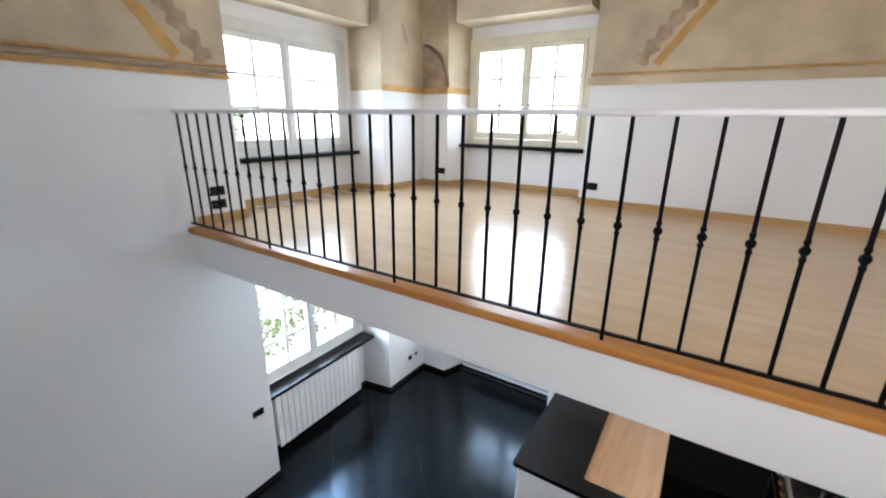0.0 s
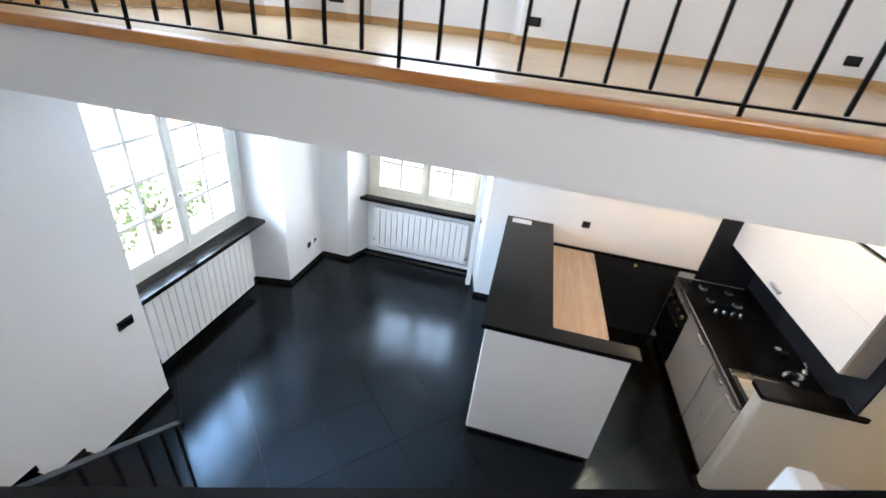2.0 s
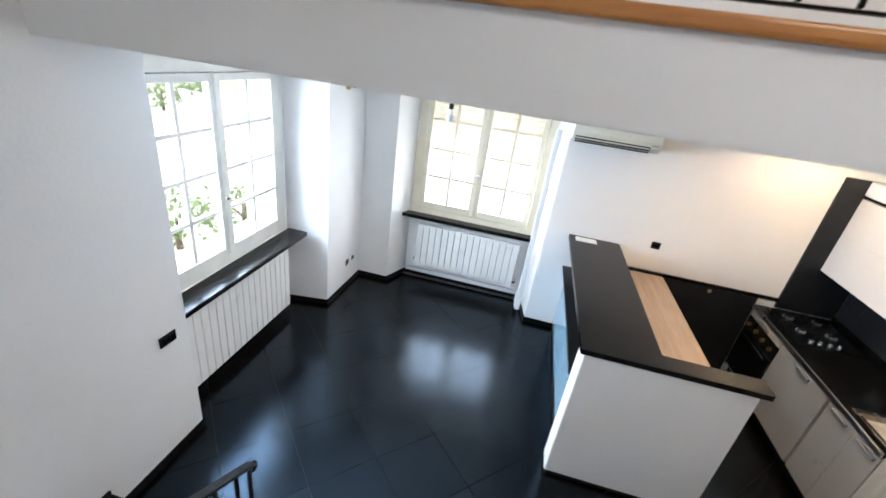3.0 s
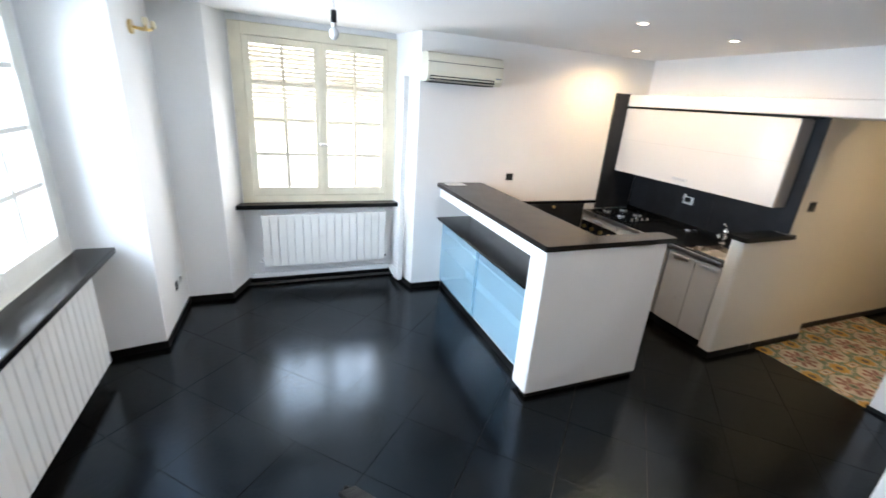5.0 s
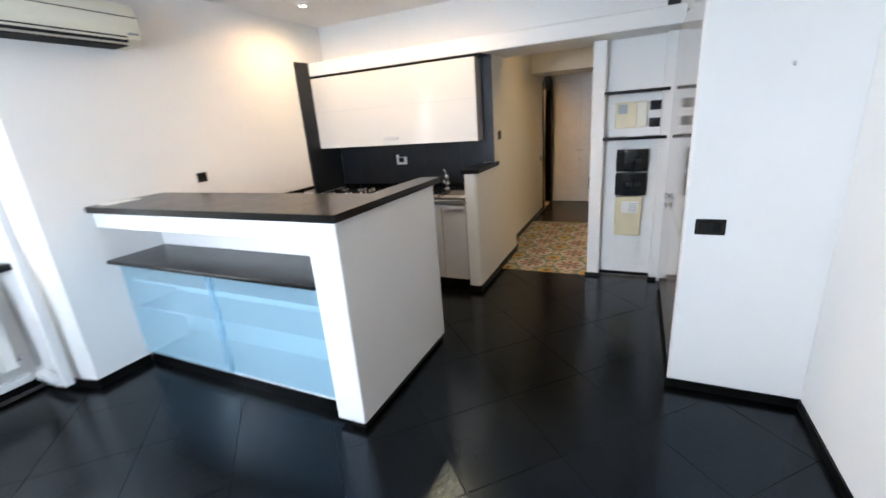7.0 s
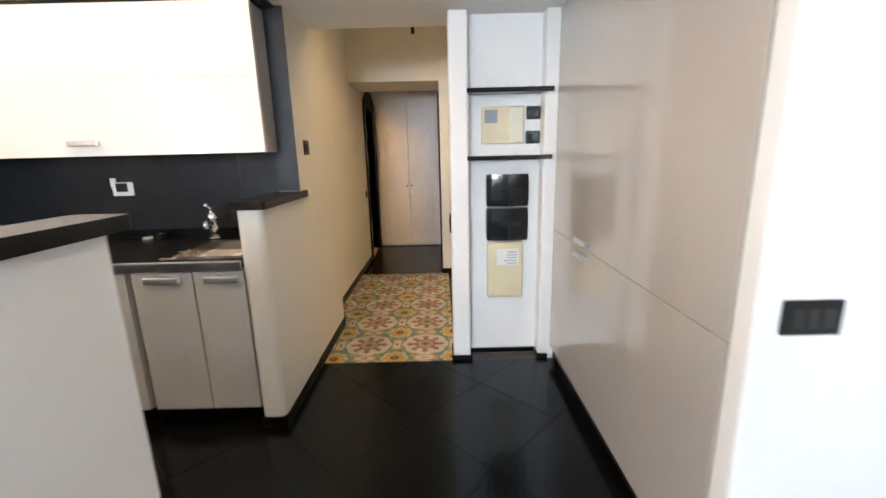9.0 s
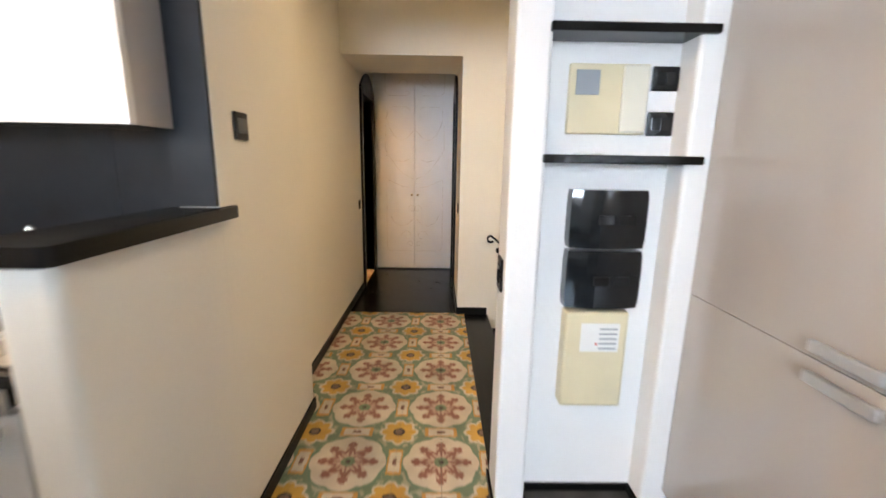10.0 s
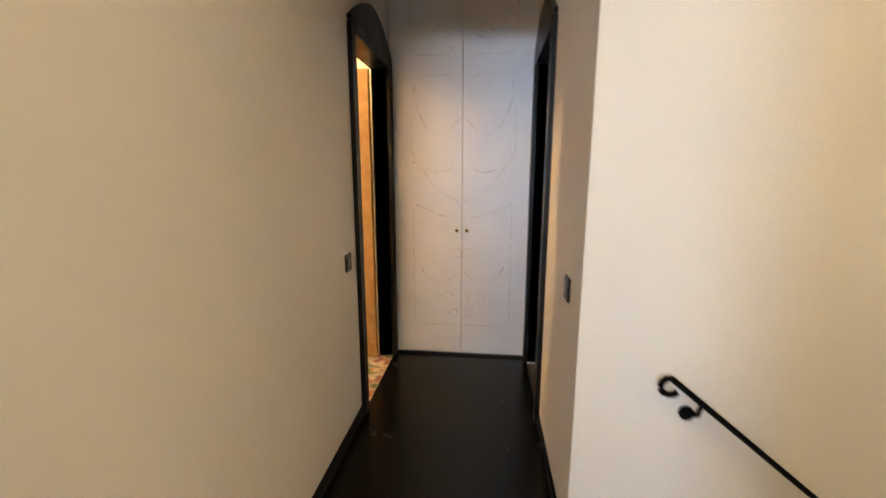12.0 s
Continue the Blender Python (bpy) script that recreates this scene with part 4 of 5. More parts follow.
part("plinth", boxes((-0.225, 0.775, 3.0, 3.09, 0.0, 0.045), (-0.165, -0.15, 3.09, YN - 0.012, 0.0, 0.07)), SKIRT, bar)
part("back_wall", boxes((0.16, 0.215, 3.102, YN - 0.002, 0.0, 1.145)), PLASTER, bar)
part("front_band", boxes((-0.235, 0.158, 3.167, YN - 0.002, 1.04, 1.145, 0.006)), PLASTER, bar)
bm = bmesh.new()
prism(bm, [(-0.275, 2.955), (0.835, 2.955), (0.835, 3.10), (0.235, 3.10), (0.235, YN - 0.003), (-0.275, YN - 0.003)], 1.147, 1.185, 0.012)
part("worktop", bm, BLACKSTONE, bar, "black stone bar top with rounded edge")
part("display_shelf", boxes((-0.25, 0.158, 3.168, YN - 0.003, 0.790, 0.815, 0.006)), BLACKSTONE, bar, "black stone shelf")
part("recess_back", boxes((0.145, 0.158, 3.167, YN - 0.004, 0.816, 1.038)), PLASTER, bar)
cup = part("glass_cupboard", boxes((0.14, 0.158, 3.167, YN - 0.004, 0.075, 0.789), (-0.165, 0.139, 3.167, YN - 0.004, 0.075, 0.09)), WHITE_PLASTIC, bar)
part("inner_shelf", boxes((-0.14, 0.139, 3.167, YN - 0.005, 0.425, 0.44)), WHITE_PLASTIC, cup)
part("inner_shelf", boxes((-0.14, 0.139, 3.167, YN - 0.005, 0.63, 0.645)), WHITE_PLASTIC, cup)
part("sliding_glass", boxes((-0.172, -0.166, 3.167, 4.10, 0.092, 0.787)), CABGLASS, cup, "pale blue sliding glass")
part("sliding_glass", boxes((-0.182, -0.176, 4.04, YN - 0.005, 0.092, 0.787)), CABGLASS, cup, "pale blue sliding glass")
part("glass_edge", boxes((-0.1835, -0.1745, 4.033, 4.039, 0.092, 0.787)), CABGLASS, cup)

note = thing("paper_leaflet", (-0.11, 4.84, 1.186), "white folded leaflet lying on the bar top by the wall", "paper")
part("lower_sheet", boxes((-0.215, -0.005, 4.79, 4.90, 1.186, 1.189, 0.001)), PAPER, note)
part("upper_sheet", boxes((-0.20, -0.03, 4.80, 4.895, 1.1895, 1.194, 0.001)), PAPER, note)

board = thing("wooden_worktop", (0.48, 4.0, 0.895), "worn pale beech worktop behind the bar", "worktop")
part("board", boxes((0.217, 0.727, 3.105, YN - 0.022, 0.895, 0.935, 0.004)), BEECH, board)
part("front_edge", boxes((0.7275, 0.745, 3.105, YN - 0.022, 0.893, 0.934, 0.005)), BEECH, board)
part("upstand_lip", boxes((0.2165, 0.236, 3.11, 4.4, 0.937, 1.144)), BEECH, board, "pale wooden lip along the bar")
base = thing("kitchen_base_unit", (0.45, 4.0, 0), "dark base unit under the wooden worktop", "cabinet")
part("body", boxes((0.217, 0.68, 3.105, YN - 0.025, 0.08, 0.893)), DARKWOOD, base)
part("plinth", boxes((0.24, 0.65, 3.12, YN - 0.03, 0.0, 0.079)), SKIRT, base)
setting("wall_panel_dark", boxes((0.70, 1.655, YN - 0.02, YN, 0.0, 0.93)), SPLASH, "dark panel on the wall between the worktops")
setting("upstand", boxes((0.24, 1.83, YN - 0.024, YN - 0.0205, 0.936, 0.965), (0.24, 1.83, YN - 0.02, YN, 0.931, 0.965)), BLACKSTONE, "black upstand strip")
gas = single("gas_valve", rod(ball(bmesh.new(), (1.2, YN - 0.045, 0.90), 0.018), (1.2, YN - 0.02, 0.90), (1.2, YN - 0.06, 0.90), 0.008), BRASS, "small brass gas valve on the dark panel", "valve", smooth=True)

# splashback and dark cheeks
setting("splash_joints", boxes((2.3545, 2.37, 3.122, YN - 0.02, 0.87, 2.07)), GROUT)
splash = new("splashback")
tagged(splash, "dark slate splashback of wide slabs", "splashback", kind="structure")
sy = 3.122
while sy < YN - 0.03:
    se = min(3.403 if sy < 3.2 else sy + 0.428, YN - 0.0205)
    part("slab", boxes((2.352, 2.362, sy + 0.0008, se - 0.0008, 0.8705, 2.0695)), SPLASH, splash)
    sy = se
setting("side_panel_north", boxes((1.83, 2.352, YN - 0.02, YN, 0.87, 2.205)), SPLASH, "dark slate side panel")
setting("side_panel_south", boxes((2.184, 2.1995, 3.002, 3.118, 1.127, 2.073), (2.1995, 2.352, 3.1185, 3.121, 1.127, 2.073)), SPLASH, "dark slate side panel")
setting("splash_joint", boxes((2.346, 2.353, 3.12, YN - 0.02, 0.865, 0.90)), BLACKSTONE)

# low partition with stone cap
low = thing("low_partition", (1.95, 3.06, 0), "white low partition with rounded end and black stone cap", "partition")
bm = bmesh.new()
R = 0.03
nose = [(1.655 + R - R * math.cos(a * math.pi / 8), 3.0 + R - R * math.sin(a * math.pi / 8)) for a in range(5)]
prism(bm, nose + [(2.1998, 3.0), (2.1998, 3.118)] + [(x, 6.118 - y) for x, y in nose[::-1]], 0.055, 1.088)
part("partition_wall", bm, HALL_PAINT, low)
part("skirting", boxes((1.645, 2.199, 2.99, 3.118, 0.0, 0.054)), SKIRT, low)
bm = bmesh.new()
prism(bm, [(1.62, 2.972), (2.26, 2.972), (2.26, 2.9985), (2.183, 2.9985), (2.183, 3.135), (1.62, 3.135)], 1.09, 1.125, 0.02)
part("cap", bm, BLACKSTONE, low, "black stone cap with rounded corners")

# base cabinets, worktop, sink, hob, oven
def handle(parent, y0, y1, x, z, along="y"):
    bm = bmesh.new()
    box(bm, x - 0.03, x - 0.012, y0, y1, z - 0.014, z + 0.014, 0.005, 2)
    box(bm, x - 0.013, x, y0 + 0.01, y0 + 0.025, z - 0.008, z + 0.008)
    box(bm, x - 0.013, x, y1 - 0.025, y1 - 0.01, z - 0.008, z + 0.008)
    return part("handle", bm, ALU, parent, "satin aluminium bar handle")


FX = 1.665
for y0, y1, hy in ((3.12, 3.355, 3.215), (3.358, 3.640, 3.49), (3.668, 4.342, 3.95)):
    unit = thing("kitchen_base_cabinet", (2.0, (y0 + y1) / 2, 0), "pale grey kitchen base cabinet with aluminium handle", "cabinet", "base cabinets under the worktop")
    part("body", boxes((FX + 0.02, 2.34, y0 + 0.001, y1 - 0.001, 0.10, 0.815)), FRONT, unit)
    door = part("door", boxes((FX, FX + 0.019, y0 + 0.002, y1 - 0.002, 0.105, 0.805, 0.002)), FRONT, unit)
    handle(door, hy - 0.08, hy + 0.08, FX, 0.775)
    part("plinth", boxes((FX + 0.05, 2.3, y0, y1, 0.0, 0.099)), SKIRT, unit)
oven_unit = thing("built_in_oven", (2.0, 4.64, 0), "black built-in oven with round knobs under the hob", "oven")
part("housing", boxes((FX + 0.02, 2.34, 4.345, 4.925, 0.10, 0.815)), FRONT, oven_unit)
top = part("drawer_front", boxes((FX, FX + 0.019, 4.347, 4.925, 0.735, 0.808, 0.002)), FRONT, oven_unit, "pale strip with aluminium handle")
handle(top, 4.55, 4.72, FX, 0.772)
part("oven_panel", boxes((FX - 0.004, FX + 0.019, 4.347, 4.925, 0.60, 0.733, 0.003)), PLASTIC_BLACK, oven_unit)
for k in range(4):
    part("knob", rod(bmesh.new(), (FX - 0.028, 4.43 + 0.14 * k, 0.667), (FX - 0.004, 4.43 + 0.14 * k, 0.667), 0.021, 16), BRASS, oven_unit, "round brass-coloured knob")
part("side_edge", boxes((FX - 0.003, FX + 0.019, 4.9255, 4.934, 0.10, 0.815)), BEECH, oven_unit, "pale raw edge of the housing")
od = part("oven_door", boxes((FX - 0.012, FX + 0.019, 4.349, 4.923, 0.14, 0.597, 0.006)), SMOKED, oven_unit, "black glass oven door")
part("oven_handle", boxes((FX - 0.045, FX - 0.03, 4.40, 4.87, 0.555, 0.572, 0.005), (FX - 0.03, FX - 0.012, 4.42, 4.435, 0.557, 0.57), (FX - 0.03, FX - 0.012, 4.835, 4.85, 0.557, 0.57)), CHROME, od)
part("plinth", boxes((FX + 0.05, 2.3, 4.345, 4.925, 0.0, 0.099)), SKIRT, oven_unit)

# worktop with a hole for the bowl
wt = thing("kitchen_worktop", (2.0, 4.0, 0.82), "black stone kitchen worktop with a steel front edge", "worktop")
SX0, SX1, SY0, SY1 = 1.735, 2.11, 3.16, 3.50
for q in ((1.66, 2.351, SY1, YN - 0.021), (1.66, SX0, 3.119, SY1), (SX1, 2.351, 3.119, SY1), (SX0, SX1, 3.119, SY0)):
    part("slab", boxes((*q, 0.822, 0.858)), BLACKSTONE, wt)
part("edge_strip", boxes((1.642, 1.658, 3.119, YN - 0.021, 0.817, 0.860, 0.004)), STEEL, wt, "brushed steel front edge")
part("upstand", boxes((2.335, 2.351, 3.119, YN - 0.021, 0.859, 0.875)), BLACKSTONE, wt)

sink = thing("sink", (1.95, 3.5, 0.86), "dull brushed steel sink set in the black worktop", "sink")
bm = bmesh.new()
box(bm, SX0, SX0 + 0.004, SY0, SY1, 0.70, 0.861)
box(bm, SX1 - 0.004, SX1, SY0, SY1, 0.70, 0.861)
box(bm, SX0, SX1, SY0, SY0 + 0.004, 0.70, 0.861)
box(bm, SX0, SX1, SY1 - 0.004, SY1, 0.70, 0.861)
box(bm, SX0, SX1, SY0, SY1, 0.697, 0.701)
part("bowl", bm, DARKSTEEL, sink)
part("rim", boxes((SX0 - 0.03, SX1 + 0.03, SY1, SY1 + 0.03, 0.8585, 0.864, 0.002), (SX0 - 0.03, SX0, SY0 - 0.03, SY1, 0.8585, 0.864, 0.002), (SX1, SX1 + 0.03, SY0 - 0.03, SY1, 0.8585, 0.864, 0.002), (SX0, SX1, SY0 - 0.03, SY0, 0.8585, 0.864, 0.002)), DARKSTEEL, sink)
part("drain", rod(bmesh.new(), (1.94, 3.37, 0.701), (1.94, 3.37, 0.705), 0.035, 20), CHROME, sink)
tap = thing("kitchen_tap", (2.20, 3.52, 0.864), "chrome single-lever kitchen tap behind the sink", "tap")
bm = bmesh.new()
rod(bm, (2.20, 3.52, 0.863), (2.20, 3.52, 0.975), 0.026, 18)
rod(bm, (2.20, 3.52, 0.863), (2.20, 3.52, 0.873), 0.034, 18)
ball(bm, (2.20, 3.52, 0.985), 0.030, 1, 1, 1.15)
part("tap_body", bm, CHROME, tap, smooth=True)
part("spout", tube(bmesh.new(), [(2.19, 3.52, 0.93), (2.14, 3.505, 0.965), (2.08, 3.49, 0.975), (2.05, 3.48, 0.965), (2.045, 3.478, 0.945)], 0.016, 12), CHROME, tap, smooth=True)
part("lever", tube(bmesh.new(), [(2.20, 3.52, 1.005), (2.19, 3.525, 1.04), (2.16, 3.535, 1.065)], 0.011, 10), CHROME, tap, smooth=True)
plug = thing("sink_stopper_box", (2.28, 3.90, 0.859), "small black and white stopper control on the worktop", "fitting")
part("block", boxes((2.25, 2.30, 3.87, 3.91, 0.859, 0.885, 0.004)), PLASTIC_BLACK, plug)
part("knob", boxes((2.23, 2.27, 3.93, 3.97, 0.859, 0.872, 0.004)), WHITE_PLASTIC, plug)

hob = thing("gas_hob", (2.0, 4.60, 0.859), "black glass gas hob with four burners and chrome knobs", "hob")
part("hob_plate", boxes((1.745, 2.27, 4.31, 4.895, 0.8585, 0.867, 0.003)), SMOKED, hob)
for bx, by, r in ((1.87, 4.76, 0.045), (2.12, 4.76, 0.038), (1.87, 4.53, 0.038), (2.12, 4.53, 0.045)):
    bm = bmesh.new()
    rod(bm, (bx, by, 0.867), (bx, by, 0.880), r, 20)
    burner = part("burner", bm, STEEL, hob)
    part("burner_cap", rod(bmesh.new(), (bx, by, 0.8805), (bx, by, 0.888), r * 0.72, 20), CHROME, burner)
    for k in range(4):
        a = k * math.pi / 2 + math.pi / 4
        part("pan_support", tube(bmesh.new(), [(bx + 0.035 * math.cos(a), by + 0.035 * math.sin(a), 0.905), (bx + 0.10 * math.cos(a), by + 0.10 * math.sin(a), 0.905), (bx + 0.105 * math.cos(a), by + 0.105 * math.sin(a), 0.868)], 0.0045, 6), IRON, burner)
for k in range(4):
    x = 1.87 + 0.075 * k
    bm = bmesh.new()
    rod(bm, (x, 4.36, 0.867), (x, 4.36, 0.892), 0.019, 16, 0.016)
    part("hob_knob", bm, CHROME, hob, "chrome hob knob")

# wall cabinet
wall_cab = thing("wall_cabinet", (2.2, 4.0, 1.35), "long white gloss wall cabinet above the splashback", "cabinet")
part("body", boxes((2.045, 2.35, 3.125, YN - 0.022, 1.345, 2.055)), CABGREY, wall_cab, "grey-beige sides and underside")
part("upper_flap", boxes((2.02, 2.043, 3.10, YN - 0.022, 1.7116, 2.05, 0.001)), CABWHITE, wall_cab, "white gloss flap door")
flap = part("lower_flap", boxes((2.02, 2.043, 3.10, YN - 0.022, 1.34, 1.7108, 0.001)), CABWHITE, wall_cab, "white gloss flap door")
handle(flap, 3.93, 4.09, 2.02, 1.405)
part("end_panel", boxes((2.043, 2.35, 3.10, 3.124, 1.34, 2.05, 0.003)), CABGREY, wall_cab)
setting("cabinet_top_strip", boxes((2.03, 2.36, 3.04, YN - 0.022, 2.058, 2.074)), BLACKSTONE, "black strip over the wall cabinet")
sock = thing("open_socket", (2.35, 4.11, 1.15), "white socket box hanging open on the splashback", "socket")
part("backbox", boxes((2.335, 2.3515, 4.05, 4.17, 1.11, 1.19, 0.004)), WHITE_PLASTIC, sock)
part("socket_insert", boxes((2.318, 2.336, 4.075, 4.135, 1.135, 1.185, 0.004)), PLASTIC_BLACK, sock)
part("cover_flap", boxes((2.322, 2.334, 4.135, 4.165, 1.16, 1.215, 0.002)), WHITE_PLASTIC, sock)


# ---------------------------------------------------------------- tall glossy cupboards
tall = thing("tall_cupboard", (1.5, 1.2, 0), "tall grey-beige gloss cupboard doors from floor to beam", "cupboard", "tall cupboards")
part("carcass", boxes((0.742, 2.296, 0.802, 1.498, 0.085, 2.07)), CABGREY, tall)
part("plinth", boxes((0.742, 2.29, 0.82, 1.49, 0.0, 0.084)), SKIRT, tall)
for x0, x1 in ((0.745, 2.294),):
    up = part("upper_door", boxes((x0, x1, 1.499, 1.528, 0.8505, 2.07, 0.002)), CABGREY, tall)
    dn = part("lower_door", boxes((x0, x1, 1.499, 1.528, 0.09, 0.8485, 0.002)), CABGREY, tall)
    for o, z in ((up, 0.885), (dn, 0.814)):
        hx = 1.67
        part("handle", boxes((hx, hx + 0.16, 1.540, 1.556, z - 0.014, z + 0.014, 0.005), (hx + 0.01, hx + 0.025, 1.528, 1.541, z - 0.008, z + 0.008), (hx + 0.135, hx + 0.15, 1.528, 1.541, z - 0.008, z + 0.008)), ALU, o, "satin aluminium handle")


# ---------------------------------------------------------------- switches and sockets
def plate(name, at, facing, w, h, label, category, modules=3, toggle=False):
    """A black wall plate; facing is the wall's outward axis ('+x', '-x', '+y', '-y')."""
    ob = thing(name, at, label, category, "black wall plates")

    def put(u0, u1, d0, d1, v0, v1, b):
        bm = bmesh.new()
        s = 1 if facing[0] == "+" else -1
        if facing[1] == "x":
            xs = sorted((at[0] + s * d0, at[0] + s * d1))
            box(bm, xs[0], xs[1], at[1] + u0, at[1] + u1, at[2] + v0, at[2] + v1, b)
        else:
            ys = sorted((at[1] + s * d0, at[1] + s * d1))
            box(bm, at[0] + u0, at[0] + u1, ys[0], ys[1], at[2] + v0, at[2] + v1, b)
        return bm

    part("cover_plate", put(-w / 2, w / 2, 0, 0.009, -h / 2, h / 2, 0.004), PLASTIC_BLACK, ob)
    n = modules
    for k in range(n):
        u = -w * 0.36 + w * 0.72 * k / n
        part("module", put(u + 0.001, u + w * 0.72 / n - 0.001, 0.009, 0.0125 if toggle else 0.011, -h * 0.27, h * 0.27, 0.001), SMOKED, ob)
    return ob


plate("light_switch", (XW, 2.375, 0.915), "+x", 0.12, 0.075, "black switch plate on the white wall by the stairs", "switch")
plate("light_switch", (0.665, 1.415, 0.945), "-x", 0.13, 0.08, "black switch plate on the white wall end", "switch")
plate("light_switch", (2.36, 3.0, 1.365), "-y", 0.085, 0.085, "black square switch on the cream hall wall", "switch", 1)
plate("socket", (0.572, YN, 1.247), "-y", 0.085, 0.075, "black socket on the white wall over the bar", "socket", 1)
plate("socket", (-2.69, 4.78, 0.325), "+x", 0.075, 0.075, "black socket near the floor on the pier", "socket", 1)
plate("socket", (-2.69, 4.93, 0.325), "+x", 0.075, 0.075, "black socket near the floor on the pier", "socket", 1)
plate("light_switch", (4.91, 3.12, 0.86), "-y", 0.075, 0.085, "black switch beside the open hall door", "switch", 1)
plate("light_switch", (4.51, 2.20, 0.88), "+y", 0.075, 0.085, "black switch beside the dark hall door", "switch", 1)
plate("light_switch", (2.375, 2.145, 0.89), "+y", 0.085, 0.115, "black switch on the pier beside the hall", "switch", 2)
plate("socket", (-0.39, YN, 3.10), "-y", 0.12, 0.075, "black socket on the upstairs wall", "socket")
plate("socket", (2.20, YN, 3.09), "-y", 0.12, 0.075, "black socket on the upstairs wall", "socket")
plate("socket", (-2.40, 5.11, 3.10), "-y", 0.16, 0.075, "black double socket on the upstairs pier", "socket")
plate("socket", (XW, 2.30, 3.05), "+x", 0.12, 0.075, "black socket beside the mezzanine railing", "socket")
plate("socket", (XW, 2.30, 3.16), "+x", 0.12, 0.075, "black socket beside the mezzanine railing", "socket")
sens = single("motion_sensor", boxes((2.275, 2.30, 1.53, 1.62, 2.25, 2.31, 0.006)), PLASTIC_BLACK, "small black box high on the wall", "sensor")
hook = single("wall_hook", tube(bmesh.new(), [(0.665, 1.19, 1.67), (0.645, 1.19, 1.67), (0.64, 1.19, 1.655)], 0.006, 8), CHROME, "small metal hook in the white wall", "hook", smooth=True)

# ---------------------------------------------------------------- air conditioner, sconce, bulb, spotlights
ac = thing("air_conditioner", (-0.10, YN, 2.26), "cream wall-mounted air conditioner", "air conditioner")
bm = bmesh.new()
prof = [(0.0, 2.15), (-0.155, 2.15), (-0.185, 2.185), (-0.195, 2.24), (-0.19, 2.33), (-0.165, 2.385), (-0.12, 2.40), (0.0, 2.40)]
lo = [bm.verts.new((-0.505, YN + y, z)) for y, z in prof]
hi = [bm.verts.new((0.255, YN + y, z)) for y, z in prof]
fs = [bm.faces.new(lo), bm.faces.new(hi[::-1])]
for i in range(len(prof)):
    j = (i + 1) % len(prof)
    fs.append(bm.faces.new((lo[i], lo[j], hi[j], hi[i])))
bmesh.ops.recalc_face_normals(bm, faces=fs)
part("casing", bm, AC_PLASTIC, ac)
part("outlet", boxes((-0.48, 0.17, YN - 0.176, YN - 0.02, 2.143, 2.151), (-0.48, 0.17, YN - 0.1915, YN - 0.17, 2.165, 2.200)), DARKVOID, ac, "dark air outlet slot")
part("louvre", boxes((-0.475, 0.165, YN - 0.199, YN - 0.189, 2.178, 2.190, 0.002)), AC_PLASTIC, ac)
part("panel_joint", boxes((-0.506, 0.256, YN - 0.1955, YN - 0.19, 2.312, 2.316)), DARKVOID, ac)
part("indicator", boxes((0.18, 0.24, YN - 0.1965, YN - 0.19, 2.21, 2.222)), SCREEN, ac)

sc = thing("wall_light", (-2.69, 4.68, 2.32), "old brass wall light with two arms on the pier", "lamp")
bm = bmesh.new()
rod(bm, (-2.69, 4.68, 2.32), (-2.672, 4.68, 2.32), 0.045, 18)
part("wall_plate", bm, BRASS, sc, smooth=False)
part("arm", tube(bmesh.new(), [(-2.672, 4.68, 2.32), (-2.62, 4.70, 2.31), (-2.58, 4.74, 2.315), (-2.57, 4.78, 2.335)], 0.010, 8), BRASS, sc, smooth=True)
part("arm", tube(bmesh.new(), [(-2.672, 4.68, 2.32), (-2.62, 4.66, 2.31), (-2.58, 4.62, 2.315), (-2.57, 4.58, 2.335)], 0.010, 8), BRASS, sc, smooth=True)
for y in (4.58, 4.78):
    part("lamp_holder", rod(bmesh.new(), (-2.57, y, 2.33), (-2.57, y, 2.375), 0.017, 12), CREAM_PLASTIC, sc)

pend = thing("pendant_bulb", (-1.45, 3.70, CEIL), "bare bulb on a short cable from the ceiling", "lamp")
part("cable", tube(bmesh.new(), [(-1.45, 3.70, CEIL), (-1.452, 3.702, 2.52), (-1.447, 3.70, 2.43)], 0.004, 6), PALEPAINT, pend)
part("holder", rod(bmesh.new(), (-1.447, 3.70, 2.37), (-1.447, 3.70, 2.435), 0.017, 12), PLASTIC_BLACK, pend)
bm = ball(bmesh.new(), (-1.447, 3.70, 2.315), 0.028, 1, 1, 1.25)
rod(bm, (-1.447, 3.70, 2.34), (-1.447, 3.70, 2.372), 0.014, 12)
part("bulb", bm, WHITE_PLASTIC, pend, smooth=True)

pend = thing("pendant_lampholder", (4.10, 2.43, CEIL), "black bare lampholder on a twisted wire from the hall ceiling", "lamp")
part("wire", tube(bmesh.new(), [(4.10, 2.43, CEIL), (4.098, 2.437, 2.54), (4.10, 2.428, 2.51), (4.102, 2.434, 2.485)], 0.004, 6), PLASTIC_BLACK, pend)
part("holder", rod(bmesh.new(), (4.102, 2.434, 2.43), (4.102, 2.434, 2.487), 0.019, 12, 0.014), PLASTIC_BLACK, pend)

